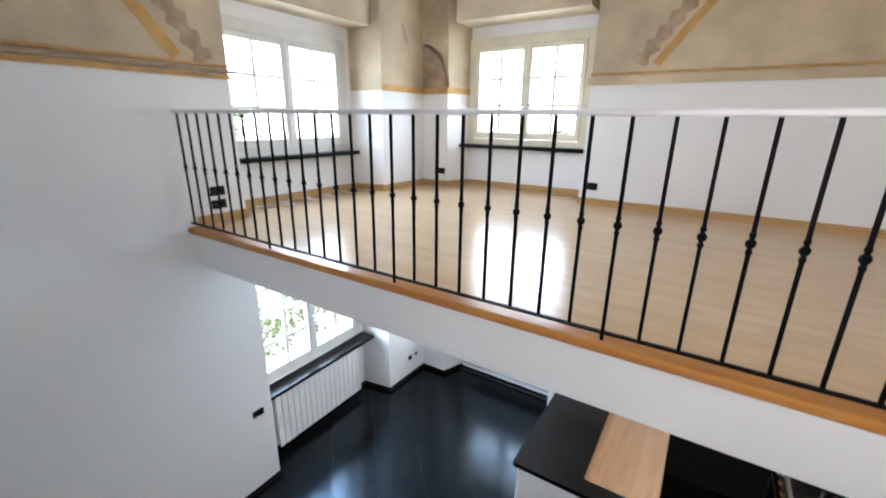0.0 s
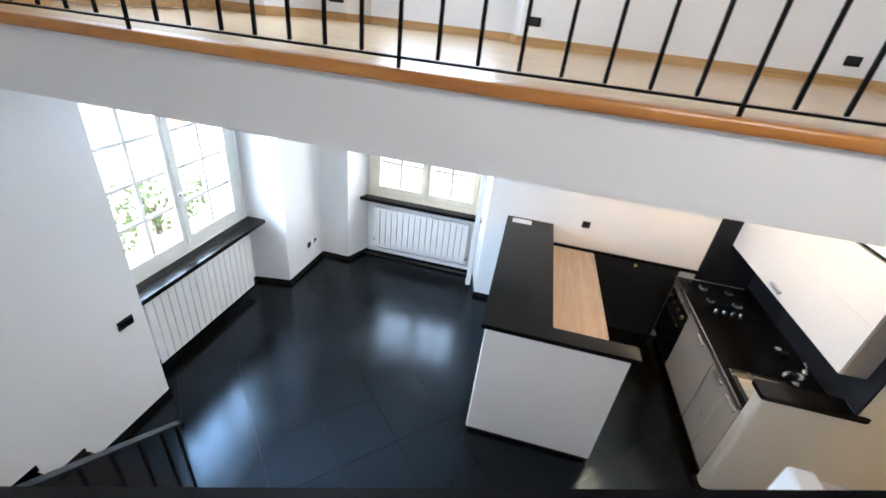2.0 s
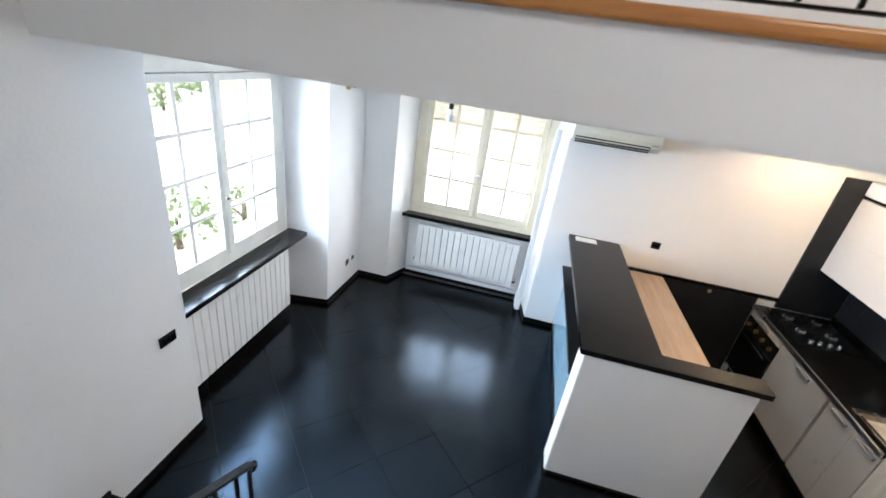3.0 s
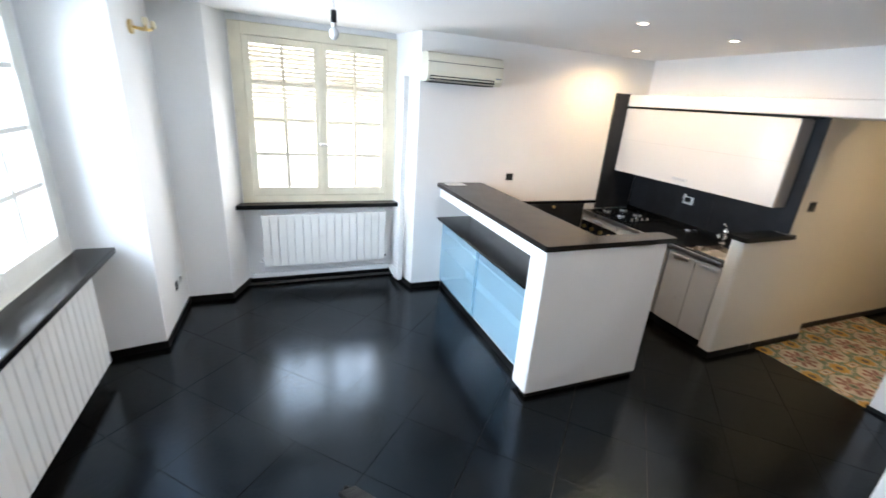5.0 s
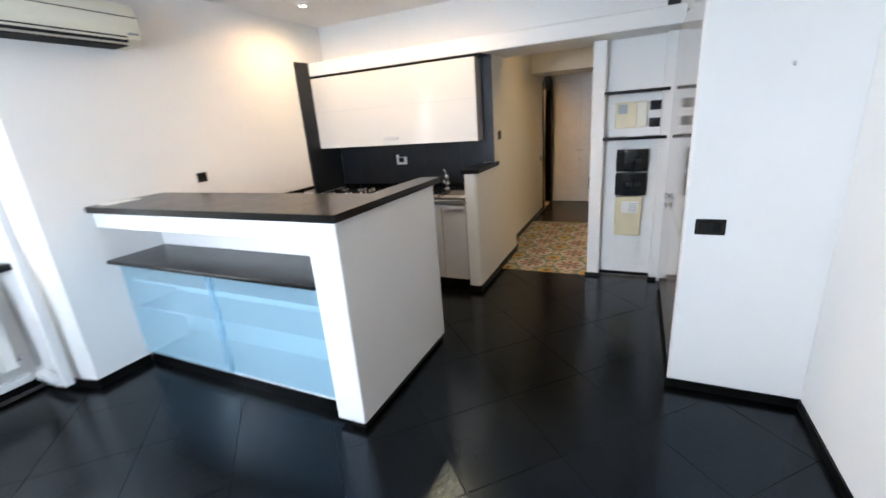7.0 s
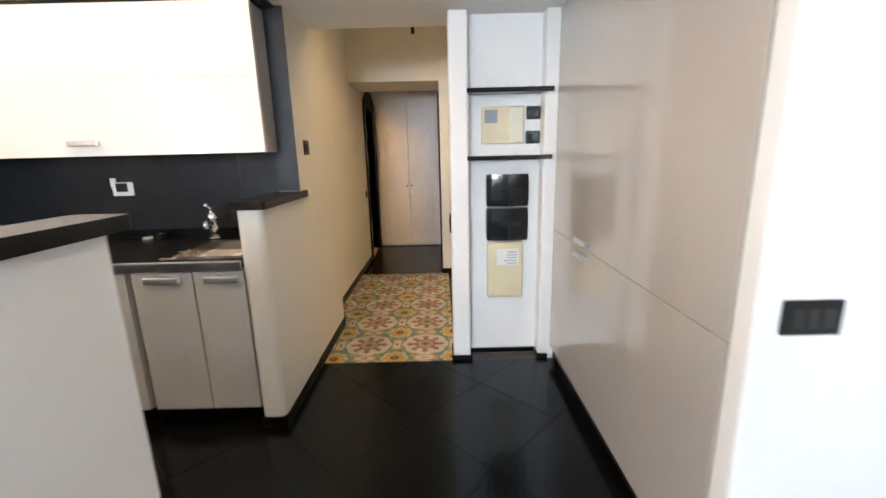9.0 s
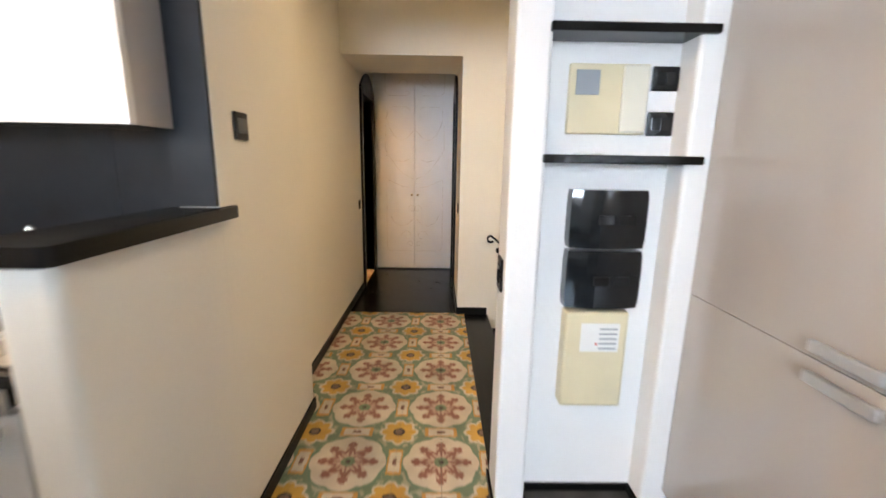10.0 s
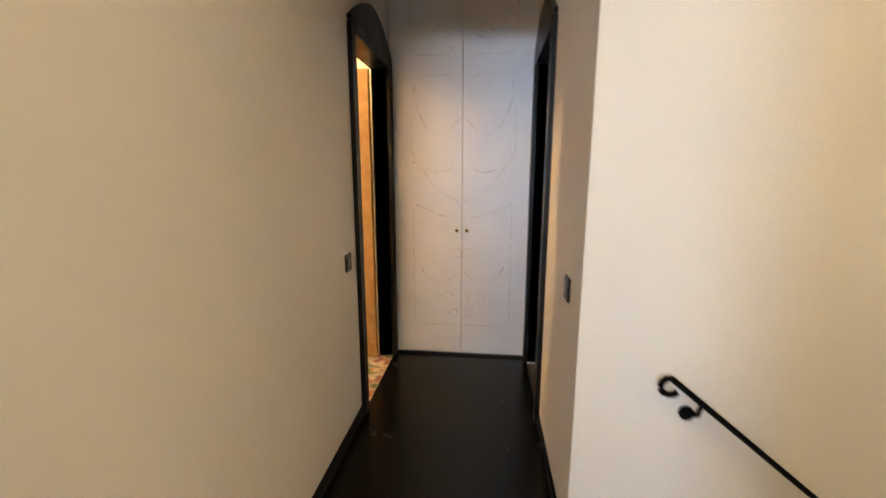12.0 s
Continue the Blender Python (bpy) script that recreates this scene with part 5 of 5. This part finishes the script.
# same fitting for the kitchen spots and the added, unseen hall spots
for sx, sy in SPOTS + ADDED_HALL_SPOTS:
    sp = thing("ceiling_spotlight", (sx, sy, CEIL), "small round lit spotlight recessed in the ceiling", "spotlight", "ceiling spotlights")
    bm = bmesh.new()
    for k in range(24):
        a0, a1 = 2 * math.pi * k / 24, 2 * math.pi * (k + 1) / 24
        q = [Vector((math.cos(a) * r, math.sin(a) * r, 0)) for a, r in ((a0, 0.030), (a1, 0.030), (a1, 0.042), (a0, 0.042))]
        bm.faces.new([bm.verts.new(Vector((sx, sy, CEIL - 0.006)) + v) for v in q])
        q2 = [Vector((math.cos(a) * 0.042, math.sin(a) * 0.042, z)) for a, z in ((a0, CEIL - 0.006), (a1, CEIL - 0.006), (a1, CEIL + 0.002), (a0, CEIL + 0.002))]
        bm.faces.new([bm.verts.new(Vector((sx, sy, 0)) + v) for v in q2])
    part("trim_ring", bm, WHITE_PLASTIC, sp)
    part("lens", rod(bmesh.new(), (sx, sy, CEIL - 0.004), (sx, sy, CEIL + 0.001), 0.030, 24), SPOTGLOW, sp)

# ---------------------------------------------------------------- meter recess
for z in (1.655, 1.28):
    bm = bmesh.new()
    box(bm, 2.283, 2.40, 1.55, 2.045, z - 0.014, z + 0.012, 0.004)
    single("recess_shelf", bm, BLACKSTONE, "thin black stone shelf in the meter recess", "shelf", "shelves in the meter recess")
ic = thing("intercom", (2.40, 1.82, 1.46), "yellowed intercom and alarm panel in the recess", "intercom")
part("panel", boxes((2.378, 2.40, 1.70, 1.955, 1.36, 1.575, 0.005)), CREAM_PLASTIC, ic)
part("display", boxes((2.375, 2.379, 1.86, 1.935, 1.48, 1.555, 0.001)), SCREEN, ic)
part("handset_cover", boxes((2.366, 2.378, 1.705, 1.79, 1.365, 1.57, 0.006)), AC_PLASTIC, ic)
plate("light_switch", (2.40, 1.643, 1.535), "-x", 0.085, 0.075, "black switch plate in the meter recess", "switch", 2)
plate("light_switch", (2.40, 1.645, 1.395), "-x", 0.085, 0.075, "black switch plate in the meter recess", "switch", 2)
papers = single("paper_scraps", boxes((2.30, 2.36, 1.72, 1.86, 1.2925, 1.297), (2.31, 2.35, 1.80, 1.93, 1.2975, 1.302)), PAPER, "a few paper scraps lying on the stone shelf", "paper")
for z0, z1 in ((0.985, 1.185), (0.775, 0.98)):
    fb = thing("fuse_box", (2.40, 1.80, (z0 + z1) / 2), "smoked plastic fuse box with a bowed lid", "fuse box", "fuse boxes in the recess")
    bm = bmesh.new()
    grid = []
    for j in range(9):
        f = j / 8
        inset = 0.004 * (2 * f - 1) ** 8
        y0, y1 = 1.672 + inset, 1.928 - inset
        bulge = 0.002 * math.sin(math.pi * f)
        row_pts = [(2.40, y0)] + [(2.352 - bulge - 0.022 * math.sin(math.pi * k / 8), y0 + (y1 - y0) * k / 8) for k in range(9)] + [(2.40, y1)]
        grid.append([bm.verts.new((x, y, z0 + 0.003 + (z1 - z0 - 0.006) * f)) for x, y in row_pts])
    for ra_, rb_ in zip(grid, grid[1:]):
        for k in range(len(ra_) - 1):
            bm.faces.new((ra_[k], ra_[k + 1], rb_[k + 1], rb_[k]))
    bm.faces.new(grid[0][::-1])
    bm.faces.new(grid[-1])
    bmesh.ops.recalc_face_normals(bm, faces=list(bm.faces))
    part("lid", bm, SMOKED, fb, "bowed smoked transparent lid")
    part("breakers", boxes((2.329, 2.3345, 1.72, 1.77, (z0 + z1) / 2 - 0.015, (z0 + z1) / 2 + 0.015), (2.324, 2.3295, 1.79, 1.84, (z0 + z1) / 2 - 0.015, (z0 + z1) / 2 + 0.015)), PLASTIC_BLACK, fb)
em = thing("electricity_meter", (2.40, 1.81, 0.58), "yellowed electricity meter with a printed label", "meter")
part("case", boxes((2.335, 2.40, 1.70, 1.92, 0.405, 0.765, 0.01)), CREAM_PLASTIC, em)
lab = part("label", boxes((2.333, 2.336, 1.73, 1.865, 0.62, 0.725)), PAPER, em)
for k in range(5):
    part("print_line", boxes((2.331, 2.333, 1.74, 1.80, 0.63 + 0.018 * k, 0.635 + 0.018 * k)), SCREEN, lab)
part("print_mark", boxes((2.331, 2.333, 1.805, 1.813, 0.645, 0.653)), RED, lab)

# ---------------------------------------------------------------- hall
ward = thing("wardrobe", (5.88, 2.65, 0), "tall white double-door wardrobe with faint painted scrollwork", "wardrobe")
part("frame", boxes((5.86, 5.949, 2.2005, 3.1195, 0.0, 2.379)), WARDWHITE, ward)


def stroke(bm, pts, w, x):
    """A flat painted line on the doors through (y, z) points."""
    prev = None
    for i, (y, z) in enumerate(pts):
        a, c = pts[max(i - 1, 0)], pts[min(i + 1, len(pts) - 1)]
        d = Vector((c[0] - a[0], c[1] - a[1]))
        d = d.normalized() if d.length else Vector((1, 0))
        s = Vector((-d.y, d.x)) * w / 2
        ring = (bm.verts.new((x, y + s.x, z + s.y)), bm.verts.new((x, y - s.x, z - s.y)))
        if prev:
            bm.faces.new((prev[0], prev[1], ring[1], ring[0]))
        prev = ring


for side in (-1, 1):
    y0, y1 = (2.205, 2.648) if side < 0 else (2.652, 3.115)
    door = part("wardrobe_door", boxes((5.83, 5.8595, y0, y1, 0.02, 2.375, 0.003)), WARDWHITE, ward)
    part("door_knob", ball(bmesh.new(), (5.812, 2.65 + side * 0.033, 0.885), 0.012), BRASS, door, "tiny brass knob", True)
    bm = bmesh.new()
    mid = 2.65

    def Y(u):
        return mid + side * u

    X = 5.828
    stroke(bm, [(Y(0.03), 2.33), (Y(0.30), 2.33), (Y(0.30), 2.30), (Y(0.33), 2.28), (Y(0.33), 2.02), (Y(0.29), 1.98), (Y(0.09), 1.98), (Y(0.06), 2.0), (Y(0.075), 2.03), (Y(0.10), 2.02)], 0.006, X)
    stroke(bm, [(Y(0.05), 1.82), (Y(0.09), 1.86), (Y(0.27), 1.86), (Y(0.31), 1.82), (Y(0.31), 1.76), (Y(0.33), 1.74), (Y(0.31), 1.72), (Y(0.29), 1.65), (Y(0.24), 1.55), (Y(0.16), 1.50), (Y(0.08), 1.53), (Y(0.02), 1.60)], 0.006, X)
    stroke(bm, [(Y(0.33), 1.66), (Y(0.335), 1.40), (Y(0.31), 1.36), (Y(0.33), 1.33), (Y(0.28), 1.32), (Y(0.27), 1.27)], 0.006, X)
    stroke(bm, [(Y(0.27), 1.30), (Y(0.20), 1.19), (Y(0.12), 1.12), (Y(0.02), 1.07)], 0.006, X)
    stroke(bm, [(Y(0.22), 1.28), (Y(0.14), 1.26), (Y(0.06), 1.29)], 0.006, X)
    stroke(bm, [(Y(0.06), 0.97), (Y(0.14), 0.98), (Y(0.25), 1.03), (Y(0.32), 1.06), (Y(0.325), 1.0), (Y(0.325), 0.27), (Y(0.30), 0.22), (Y(0.02), 0.22)], 0.006, X)
    stroke(bm, [(Y(0.28), 0.64), (Y(0.24), 0.56), (Y(0.16), 0.52), (Y(0.08), 0.54), (Y(0.02), 0.60)], 0.006, X)
    for cz, cu, r in ((0.40, 0.09, 0.07), (0.72, 0.03, 0.05), (2.10, 0.12, 0.06), (0.30, 0.05, 0.04)):
        stroke(bm, [(Y(cu + r * (1 - 0.05 * k) * math.cos(k * 0.45)), cz + r * (1 - 0.05 * k) * math.sin(k * 0.45)) for k in range(15)], 0.005, X)
    part("painted_scrollwork", bm, PALEPAINT, door, "faint grey painted lines")


def arched_frame(name, x0, x1, wall_y, s, depth, label):
    """Black door lining with a low arched head; s is the side of the wall it faces."""
    ob = new(name)
    ob.location = ((x0 + x1) / 2, wall_y, 0)
    tagged(ob, label, "door", kind="structure")
    w, proud = 0.065, 0.022
    ya, yb = sorted((wall_y + s * proud, wall_y - s * depth))
    part("jamb", boxes((x0 - w, x0, ya, yb, 0.0, 1.93, 0.004)), DARKWOOD, ob)
    part("jamb", boxes((x1, x1 + w, ya, yb, 0.0, 1.93, 0.004)), DARKWOOD, ob)
    head = bmesh.new()
    n = 14
    pts = [(x0 - w, 1.935)] + [(x0 - w + (x1 - x0 + 2 * w) * k / n, 1.935 + 0.16 * math.sin(math.pi * k / n) + 0.02) for k in range(n + 1)] + [(x1 + w, 1.935)]
    yq = sorted((wall_y + s * proud, wall_y + s * 0.002))
    a = [head.verts.new((x, yq[0], z)) for x, z in pts]
    b = [head.verts.new((x, yq[1], z)) for x, z in pts]
    fs = [head.faces.new(a), head.faces.new(b[::-1])]
    for i in range(len(pts)):
        j = (i + 1) % len(pts)
        fs.append(head.faces.new((a[i], a[j], b[j], b[i])))
    bmesh.ops.recalc_face_normals(head, faces=fs)
    box(head, x0, x1, ya, yb, 1.89, 1.934)
    part("arched_head", head, DARKWOOD, ob)
    return ob


d1 = arched_frame("door_1", DL[0], DL[1], 3.12, -1, 0.10, "open hall doorway with black arched frame and warm light behind")
leaf = bmesh.new()
box(leaf, DL[1] - 0.05, DL[1] - 0.008, 3.224, 3.80, 0.01, 1.885, 0.003)
part("door_leaf", leaf, DOORGOLD, d1, "honey-coloured door leaf standing open")
d2 = arched_frame("door_2", DR[0], DR[1], 2.20, 1, 0.19, "black hall door in an arched black frame")
leaf = bmesh.new()
box(leaf, DR[0] + 0.003, DR[1] - 0.003, 2.05, 2.09, 0.01, 1.887, 0.003)
lf = part("door_leaf", leaf, DARKWOOD, d2, "black stained door leaf")
part("latch_plate", boxes((DR[0] + 0.001, DR[0] + 0.006, 2.15, 2.18, 0.88, 0.95)), BRASS, d2, "small brass latch plate")
part("panel", boxes((DR[0] + 0.09, DR[1] - 0.09, 2.09, 2.10, 0.15, 0.85, 0.005), (DR[0] + 0.09, DR[1] - 0.09, 2.09, 2.10, 0.98, 1.85, 0.005)), DARKWOOD, lf)

# stairs down from the hall
down = thing("hall_stairs", (3.5, 1.6, -0.7), "black stone steps leading down from the hall", "stairs")
for k, (ya, yb) in enumerate(((1.73, 1.96), (1.50, 1.73), (1.275, 1.50))):
    z = -0.175 * (k + 1)
    part("tread", boxes((2.467, 4.318, ya - 0.02, yb, z - 0.035, z, 0.004)), BLACKSTONE, down)
    part("riser", boxes((2.467, 4.318, yb - 0.0, yb + 0.02, z, z + 0.139)), BLACKSTONE, down)
    part("step_skirting", boxes((4.306, 4.318, ya - 0.02, yb + 0.0, z + 0.001, z + 0.05)), SKIRT, down)
    part("step_body", boxes((2.469, 4.316, ya, yb, -0.72, z - 0.036)), GROUT, down)
part("riser", boxes((2.467, 4.318, 1.275, 1.295, -0.699, -0.561)), BLACKSTONE, down)
part("top_nosing", boxes((2.470, 4.318, 1.94, 2.0, -0.035, 0.0005, 0.004)), BLACKSTONE, down)
setting("baseboard_stair_foot", boxes((4.306, 4.319, 0.56, 1.255, -0.70, -0.64)), SKIRT)

hr = thing("wall_handrail", (4.27, 1.57, 0.33), "thin black iron handrail with curled ends on the wall", "handrail")
ha, hb = Vector((4.283, 1.94, 0.684)), Vector((4.283, 1.226, 0.10))
bm = bmesh.new()
curl_top = [ha + Vector((0, 0.028 * math.sin(k * 0.5) + 0.0, -0.026 + 0.026 * math.cos(k * 0.5))) for k in range(9)][::-1]
curl_low = [hb + Vector((0, -0.028 * math.sin(k * 0.5), -0.026 + 0.026 * math.cos(k * 0.5))) for k in range(9)]
tube(bm, curl_top + curl_low, 0.009, 8)
part("rail", bm, IRON, hr, smooth=True)
for f in (0.13, 0.88):
    p = ha.lerp(hb, f)
    bm = bmesh.new()
    tube(bm, [p, p + Vector((0.015, 0, -0.045)), p + Vector((0.025, 0.02, -0.055)), p + Vector((0.036, 0.025, -0.05))], 0.007, 8)
    rod(bm, (4.308, p.y + 0.025, p.z - 0.05), (4.319, p.y + 0.025, p.z - 0.05), 0.022, 14)
    part("bracket", bm, IRON, hr)

ed = thing("entrance_door", (4.30, 0.12, -0.7), "dark entrance door with two round locks at the foot of the steps", "door")
part("door_leaf", boxes((4.262, 4.317, -0.36, 0.55, -0.695, 1.24, 0.006)), DARKWOOD, ed)
for z in (0.05, 0.16):
    part("lock", rod(bmesh.new(), (4.245, 0.46, z), (4.262, 0.46, z), 0.026, 16), BRASS, ed, "round brass lock")
part("peephole", rod(bmesh.new(), (4.25, 0.50, 1.02), (4.262, 0.50, 1.02), 0.012, 12), BRASS, ed)

# ---------------------------------------------------------------- outside
ground = bmesh.new()
v = [ground.verts.new(p) for p in ((-400, -400, -0.45), (400, -400, -0.45), (400, 400, -0.45), (-400, 400, -0.45))]
ground.faces.new(v)
setting("ground", ground, PAVING, "pale sunlit gravel outside the windows")


# added glowing ring, 90 m out, standing in for overexposed sky
glow_ring = bmesh.new()
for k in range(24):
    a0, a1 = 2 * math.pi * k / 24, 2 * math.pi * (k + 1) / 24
    glow_ring.faces.new([glow_ring.verts.new((90 * math.cos(a), 90 * math.sin(a), z)) for a, z in ((a0, -0.45), (a1, -0.45), (a1, 55), (a0, 55))])
setting("backdrop", glow_ring, SKY_GLOW, "glowing white ring added in place of bright sky beyond the garden")


def leaf_mass(cx, cy, z0, sx, sy, h, n, leaf, seed):
    """A hedge crown: many small bent leaves in an uneven heap."""
    rnd = random.Random(seed)
    verts, faces = [], []
    for _ in range(n):
        a, b = rnd.uniform(0, 2 * math.pi), rnd.uniform(-0.2, 1.0)
        rad = math.sqrt(max(0.05, 1 - b * b)) * rnd.uniform(0.65, 1.0)
        bump = 1 + 0.22 * math.sin(3 * a + seed) + 0.15 * math.sin(7 * a + b * 5 + seed)
        c = Vector((cx + sx * rad * bump * math.cos(a), cy + sy * rad * bump * math.sin(a), z0 + h * (0.35 + 0.62 * b * bump * 0.9)))
        q = Euler((rnd.uniform(-1.2, 1.2), rnd.uniform(-1.2, 1.2), rnd.uniform(0, 6.28))).to_matrix()
        s = leaf * rnd.uniform(0.6, 1.3)
        i = len(verts)
        for x, y, z in ((-s, 0, 0), (0, s * 0.45, s * 0.15), (s, 0, 0), (0, -s * 0.45, s * 0.15)):
            p = c + q @ Vector((x, y, z))
            verts.append((p.x, p.y, max(p.z, z0)))
        faces.append((i, i + 1, i + 2, i + 3))
    me = bpy.data.meshes.new("crown")
    me.from_pydata(verts, [], faces)
    me.materials.append(LEAF)
    return me


def shrub(cx, cy, sx, sy, h, n, leaf, seed, label):
    ob = thing("shrub", (cx, cy, -0.45), label, "shrub", "garden shrubs")
    crown = new("crown", leaf_mass(0, 0, 0.0, sx, sy, h, n, leaf, seed))
    crown.parent = ob
    bm = bmesh.new()
    rod(bm, (cx, cy, -0.45), (cx, cy, -0.45 + h * 0.5), 0.05, 8, 0.03)
    for k in range(4):
        a = k * 1.6 + seed
        rod(bm, (cx, cy, -0.45 + h * 0.2), (cx + sx * 0.5 * math.cos(a), cy + sy * 0.5 * math.sin(a), -0.45 + h * 0.7), 0.025, 6, 0.01)
    part("stem", bm, BARK, ob)
    return ob


for k in range(5):
    shrub(-5.6 + 0.2 * math.sin(k * 2), 1.9 + 1.15 * k, 0.6, 0.7, 0.85 + 0.12 * math.sin(k * 3), 420, 0.055, 11 + k, "low clipped green shrub in the sunny garden")
for k in range(8):
    shrub(-13.6 + 0.3 * math.sin(k), -3.0 + 3.3 * k, 1.3, 1.8, 1.75 + 0.25 * math.sin(k * 2.3), 1500, 0.10, 31 + k, "tall green hedge shrub across the gravel")
for k in range(4):
    shrub(-6.0 + 3.2 * k, 24.0 + 0.9 * math.sin(k * 2), 1.4, 1.1, 1.6, 1200, 0.14, 51 + k, "green shrub beyond the gravel")


def tree(cx, cy, h, seed, label):
    """A tapered trunk with limbs, each ending in a ragged heap of leaves."""
    ob = thing("tree", (cx, cy, -0.45), label, "tree", "garden trees")
    rnd = random.Random(seed)
    bm = bmesh.new()
    rod(bm, (cx, cy, -0.45), (cx + 0.15, cy, -0.45 + h * 0.55), 0.17, 10, 0.09)
    ends = []
    for k in range(7):
        a = k * 0.9 + rnd.uniform(-0.3, 0.3)
        r = h * rnd.uniform(0.16, 0.27)
        e = (cx + r * math.cos(a), cy + r * math.sin(a), -0.45 + h * rnd.uniform(0.5, 0.9))
        rod(bm, (cx + 0.1, cy, -0.45 + h * rnd.uniform(0.32, 0.5)), e, 0.06, 7, 0.02)
        ends.append(e)
    part("trunk", bm, BARK, ob)
    for k, e in enumerate(ends):
        c = new("crown", leaf_mass(e[0] - cx, e[1] - cy, e[2] + 0.45 - h * 0.10, h * 0.17, h * 0.17, h * 0.26, 300, 0.12, seed * 7 + k))
        c.parent = ob


for k, (tx, ty, th) in enumerate(((-31, -9, 4.6), (-34, 2.5, 5.0), (-30, 14, 4.4), (-36, 22, 5.0), (-9, 30, 3.8), (-3.5, 33, 4.2), (2.5, 31, 3.8))):
    tree(tx, ty, th, 71 + k, "leafy green garden tree beyond the gravel")


def shutter_leaf(x0, x1, z0, z1, y, material, tilt=0.0, parent=None, name="shutter"):
    frame_bm = bmesh.new()
    box(frame_bm, x0, x0 + 0.05, y, y + 0.04, z0, z1, 0.003)
    box(frame_bm, x1 - 0.05, x1, y, y + 0.04, z0, z1, 0.003)
    box(frame_bm, x0 + 0.05, x1 - 0.05, y, y + 0.04, z1 - 0.06, z1, 0.003)
    box(frame_bm, x0 + 0.05, x1 - 0.05, y, y + 0.04, z0, z0 + 0.06, 0.003)
    fr = part(name, frame_bm, material, parent)
    n = int((z1 - z0 - 0.12) / 0.042)
    slat = bmesh.new()
    r = bmesh.ops.create_cube(slat, size=1.0, matrix=Matrix.Rotation(radians(42), 4, "X") @ Matrix.Diagonal((x1 - x0 - 0.1, 0.045, 0.008, 1)))
    me = mesh_of("slat", slat, material)
    for k in range(n):
        shared("slat", me, Vector(((x0 + x1) / 2, y + 0.02, z0 + 0.08 + 0.042 * k)) - parent.location, fr)
    return fr


sh = thing("window_shutters", (-1.39, 5.80, 2.0), "pale louvred shutters, closed above and pushed out below", "shutter")
shutter_leaf(-2.06, -1.325, 1.44, 2.55, 5.76, SHUTTER_PALE, parent=sh)
shutter_leaf(-1.315, -0.58, 1.44, 2.55, 5.76, SHUTTER_PALE, parent=sh)
sh2 = thing("window_shutter", (-3.6, 4.30, 1.7), "ochre shutter leaf folded open outside the west window", "shutter")
part("shutter_panel", boxes((-3.86, -3.52, 4.205, 4.248, 1.72, 2.52, 0.004)), SHUTTER, sh2)

# ---------------------------------------------------------------- floor pieces
floor = new("floor")
tagged(floor, "black slate tiles laid diagonally", "floor", kind="structure")
diagonal_floor("tile", (-3.1, 2.29, 0.9, 5.38), 0.49, (-1.80, 2.35), SLATE, floor)
cem = new("floor_hall")
tagged(cem, "old patterned cement tiles in green, ochre and brown", "floor", kind="structure")
def slab_mesh(name, sx, sy, material, t=0.008, edge=0.0012):
    bm = bmesh.new()
    box(bm, 0, sx, 0, sy, -t, 0)
    top = [f for f in bm.faces if f.normal.z > 0.9]
    bmesh.ops.bevel(bm, geom=list({e for f in top for e in f.edges}), offset=edge, segments=1, affect="EDGES")
    return mesh_of(name, bm, material)


ct = slab_mesh("cement_tile", 0.1985, 0.1985, CEMENT)
for i in range(10):
    for j in range(5):
        x, y = 2.345 + 0.2 * i, 2.142 + 0.2 * j
        shared("cement_tile", ct, (x - 0.003, y - 0.002, random.uniform(0, 0.0008)), cem)
half = slab_mesh("cement_tile", 0.048, 0.1985, CEMENT)
for j in range(5):
    shared("cement_tile", half, (2.292, 2.142 + 0.2 * j - 0.002, 0.0003), cem)
setting("floor_hall_strip", boxes((2.468, 4.345, 2.0, 2.138, -0.008, 0.0), (2.468, 4.319, 1.995, 2.0, -0.008, -0.001)), BLACKSTONE, "black stone strip along the steps")
setting("floor_hall_end", boxes((4.346, 5.86, 2.2, 3.12, -0.008, 0.0), (4.346, 5.0, 2.138, 2.2, -0.008, -0.002)), EBONY_FLOOR, "black polished floor at the end of the hall")

oak = new("floor_mezzanine")
tagged(oak, "honey oak strip parquet", "floor", kind="structure")
pk = slab_mesh("plank", 0.8995, 0.0696, PARQUET, 0.02, 0.0003)
pk2 = slab_mesh("plank", 0.4495, 0.0696, PARQUET, 0.02, 0.0003)
row = 0
y = 2.127
while y < 5.36:
    x = -3.1 + (0.0, 0.45, 0.225, 0.675)[row % 4] - 0.9
    while x < 2.36:
        if x + 0.9 <= 2.37:
            if x > -3.13:
                shared("plank", pk, (x, y, MEZZ), oak)
            elif x + 0.45 > -3.13:
                shared("plank", pk2, (x + 0.45, y, MEZZ), oak)
        else:
            shared("plank", pk2, (min(x, 2.37 - 0.45), y, MEZZ + 0.0004), oak)
        x += 0.9
    y += 0.07
    row += 1
setting("floor_landing_upper", boxes((1.57, 2.37, -0.1, 2.124, 2.876, MEZZ)), PARQUET, "oak boards at the head of the stairs")
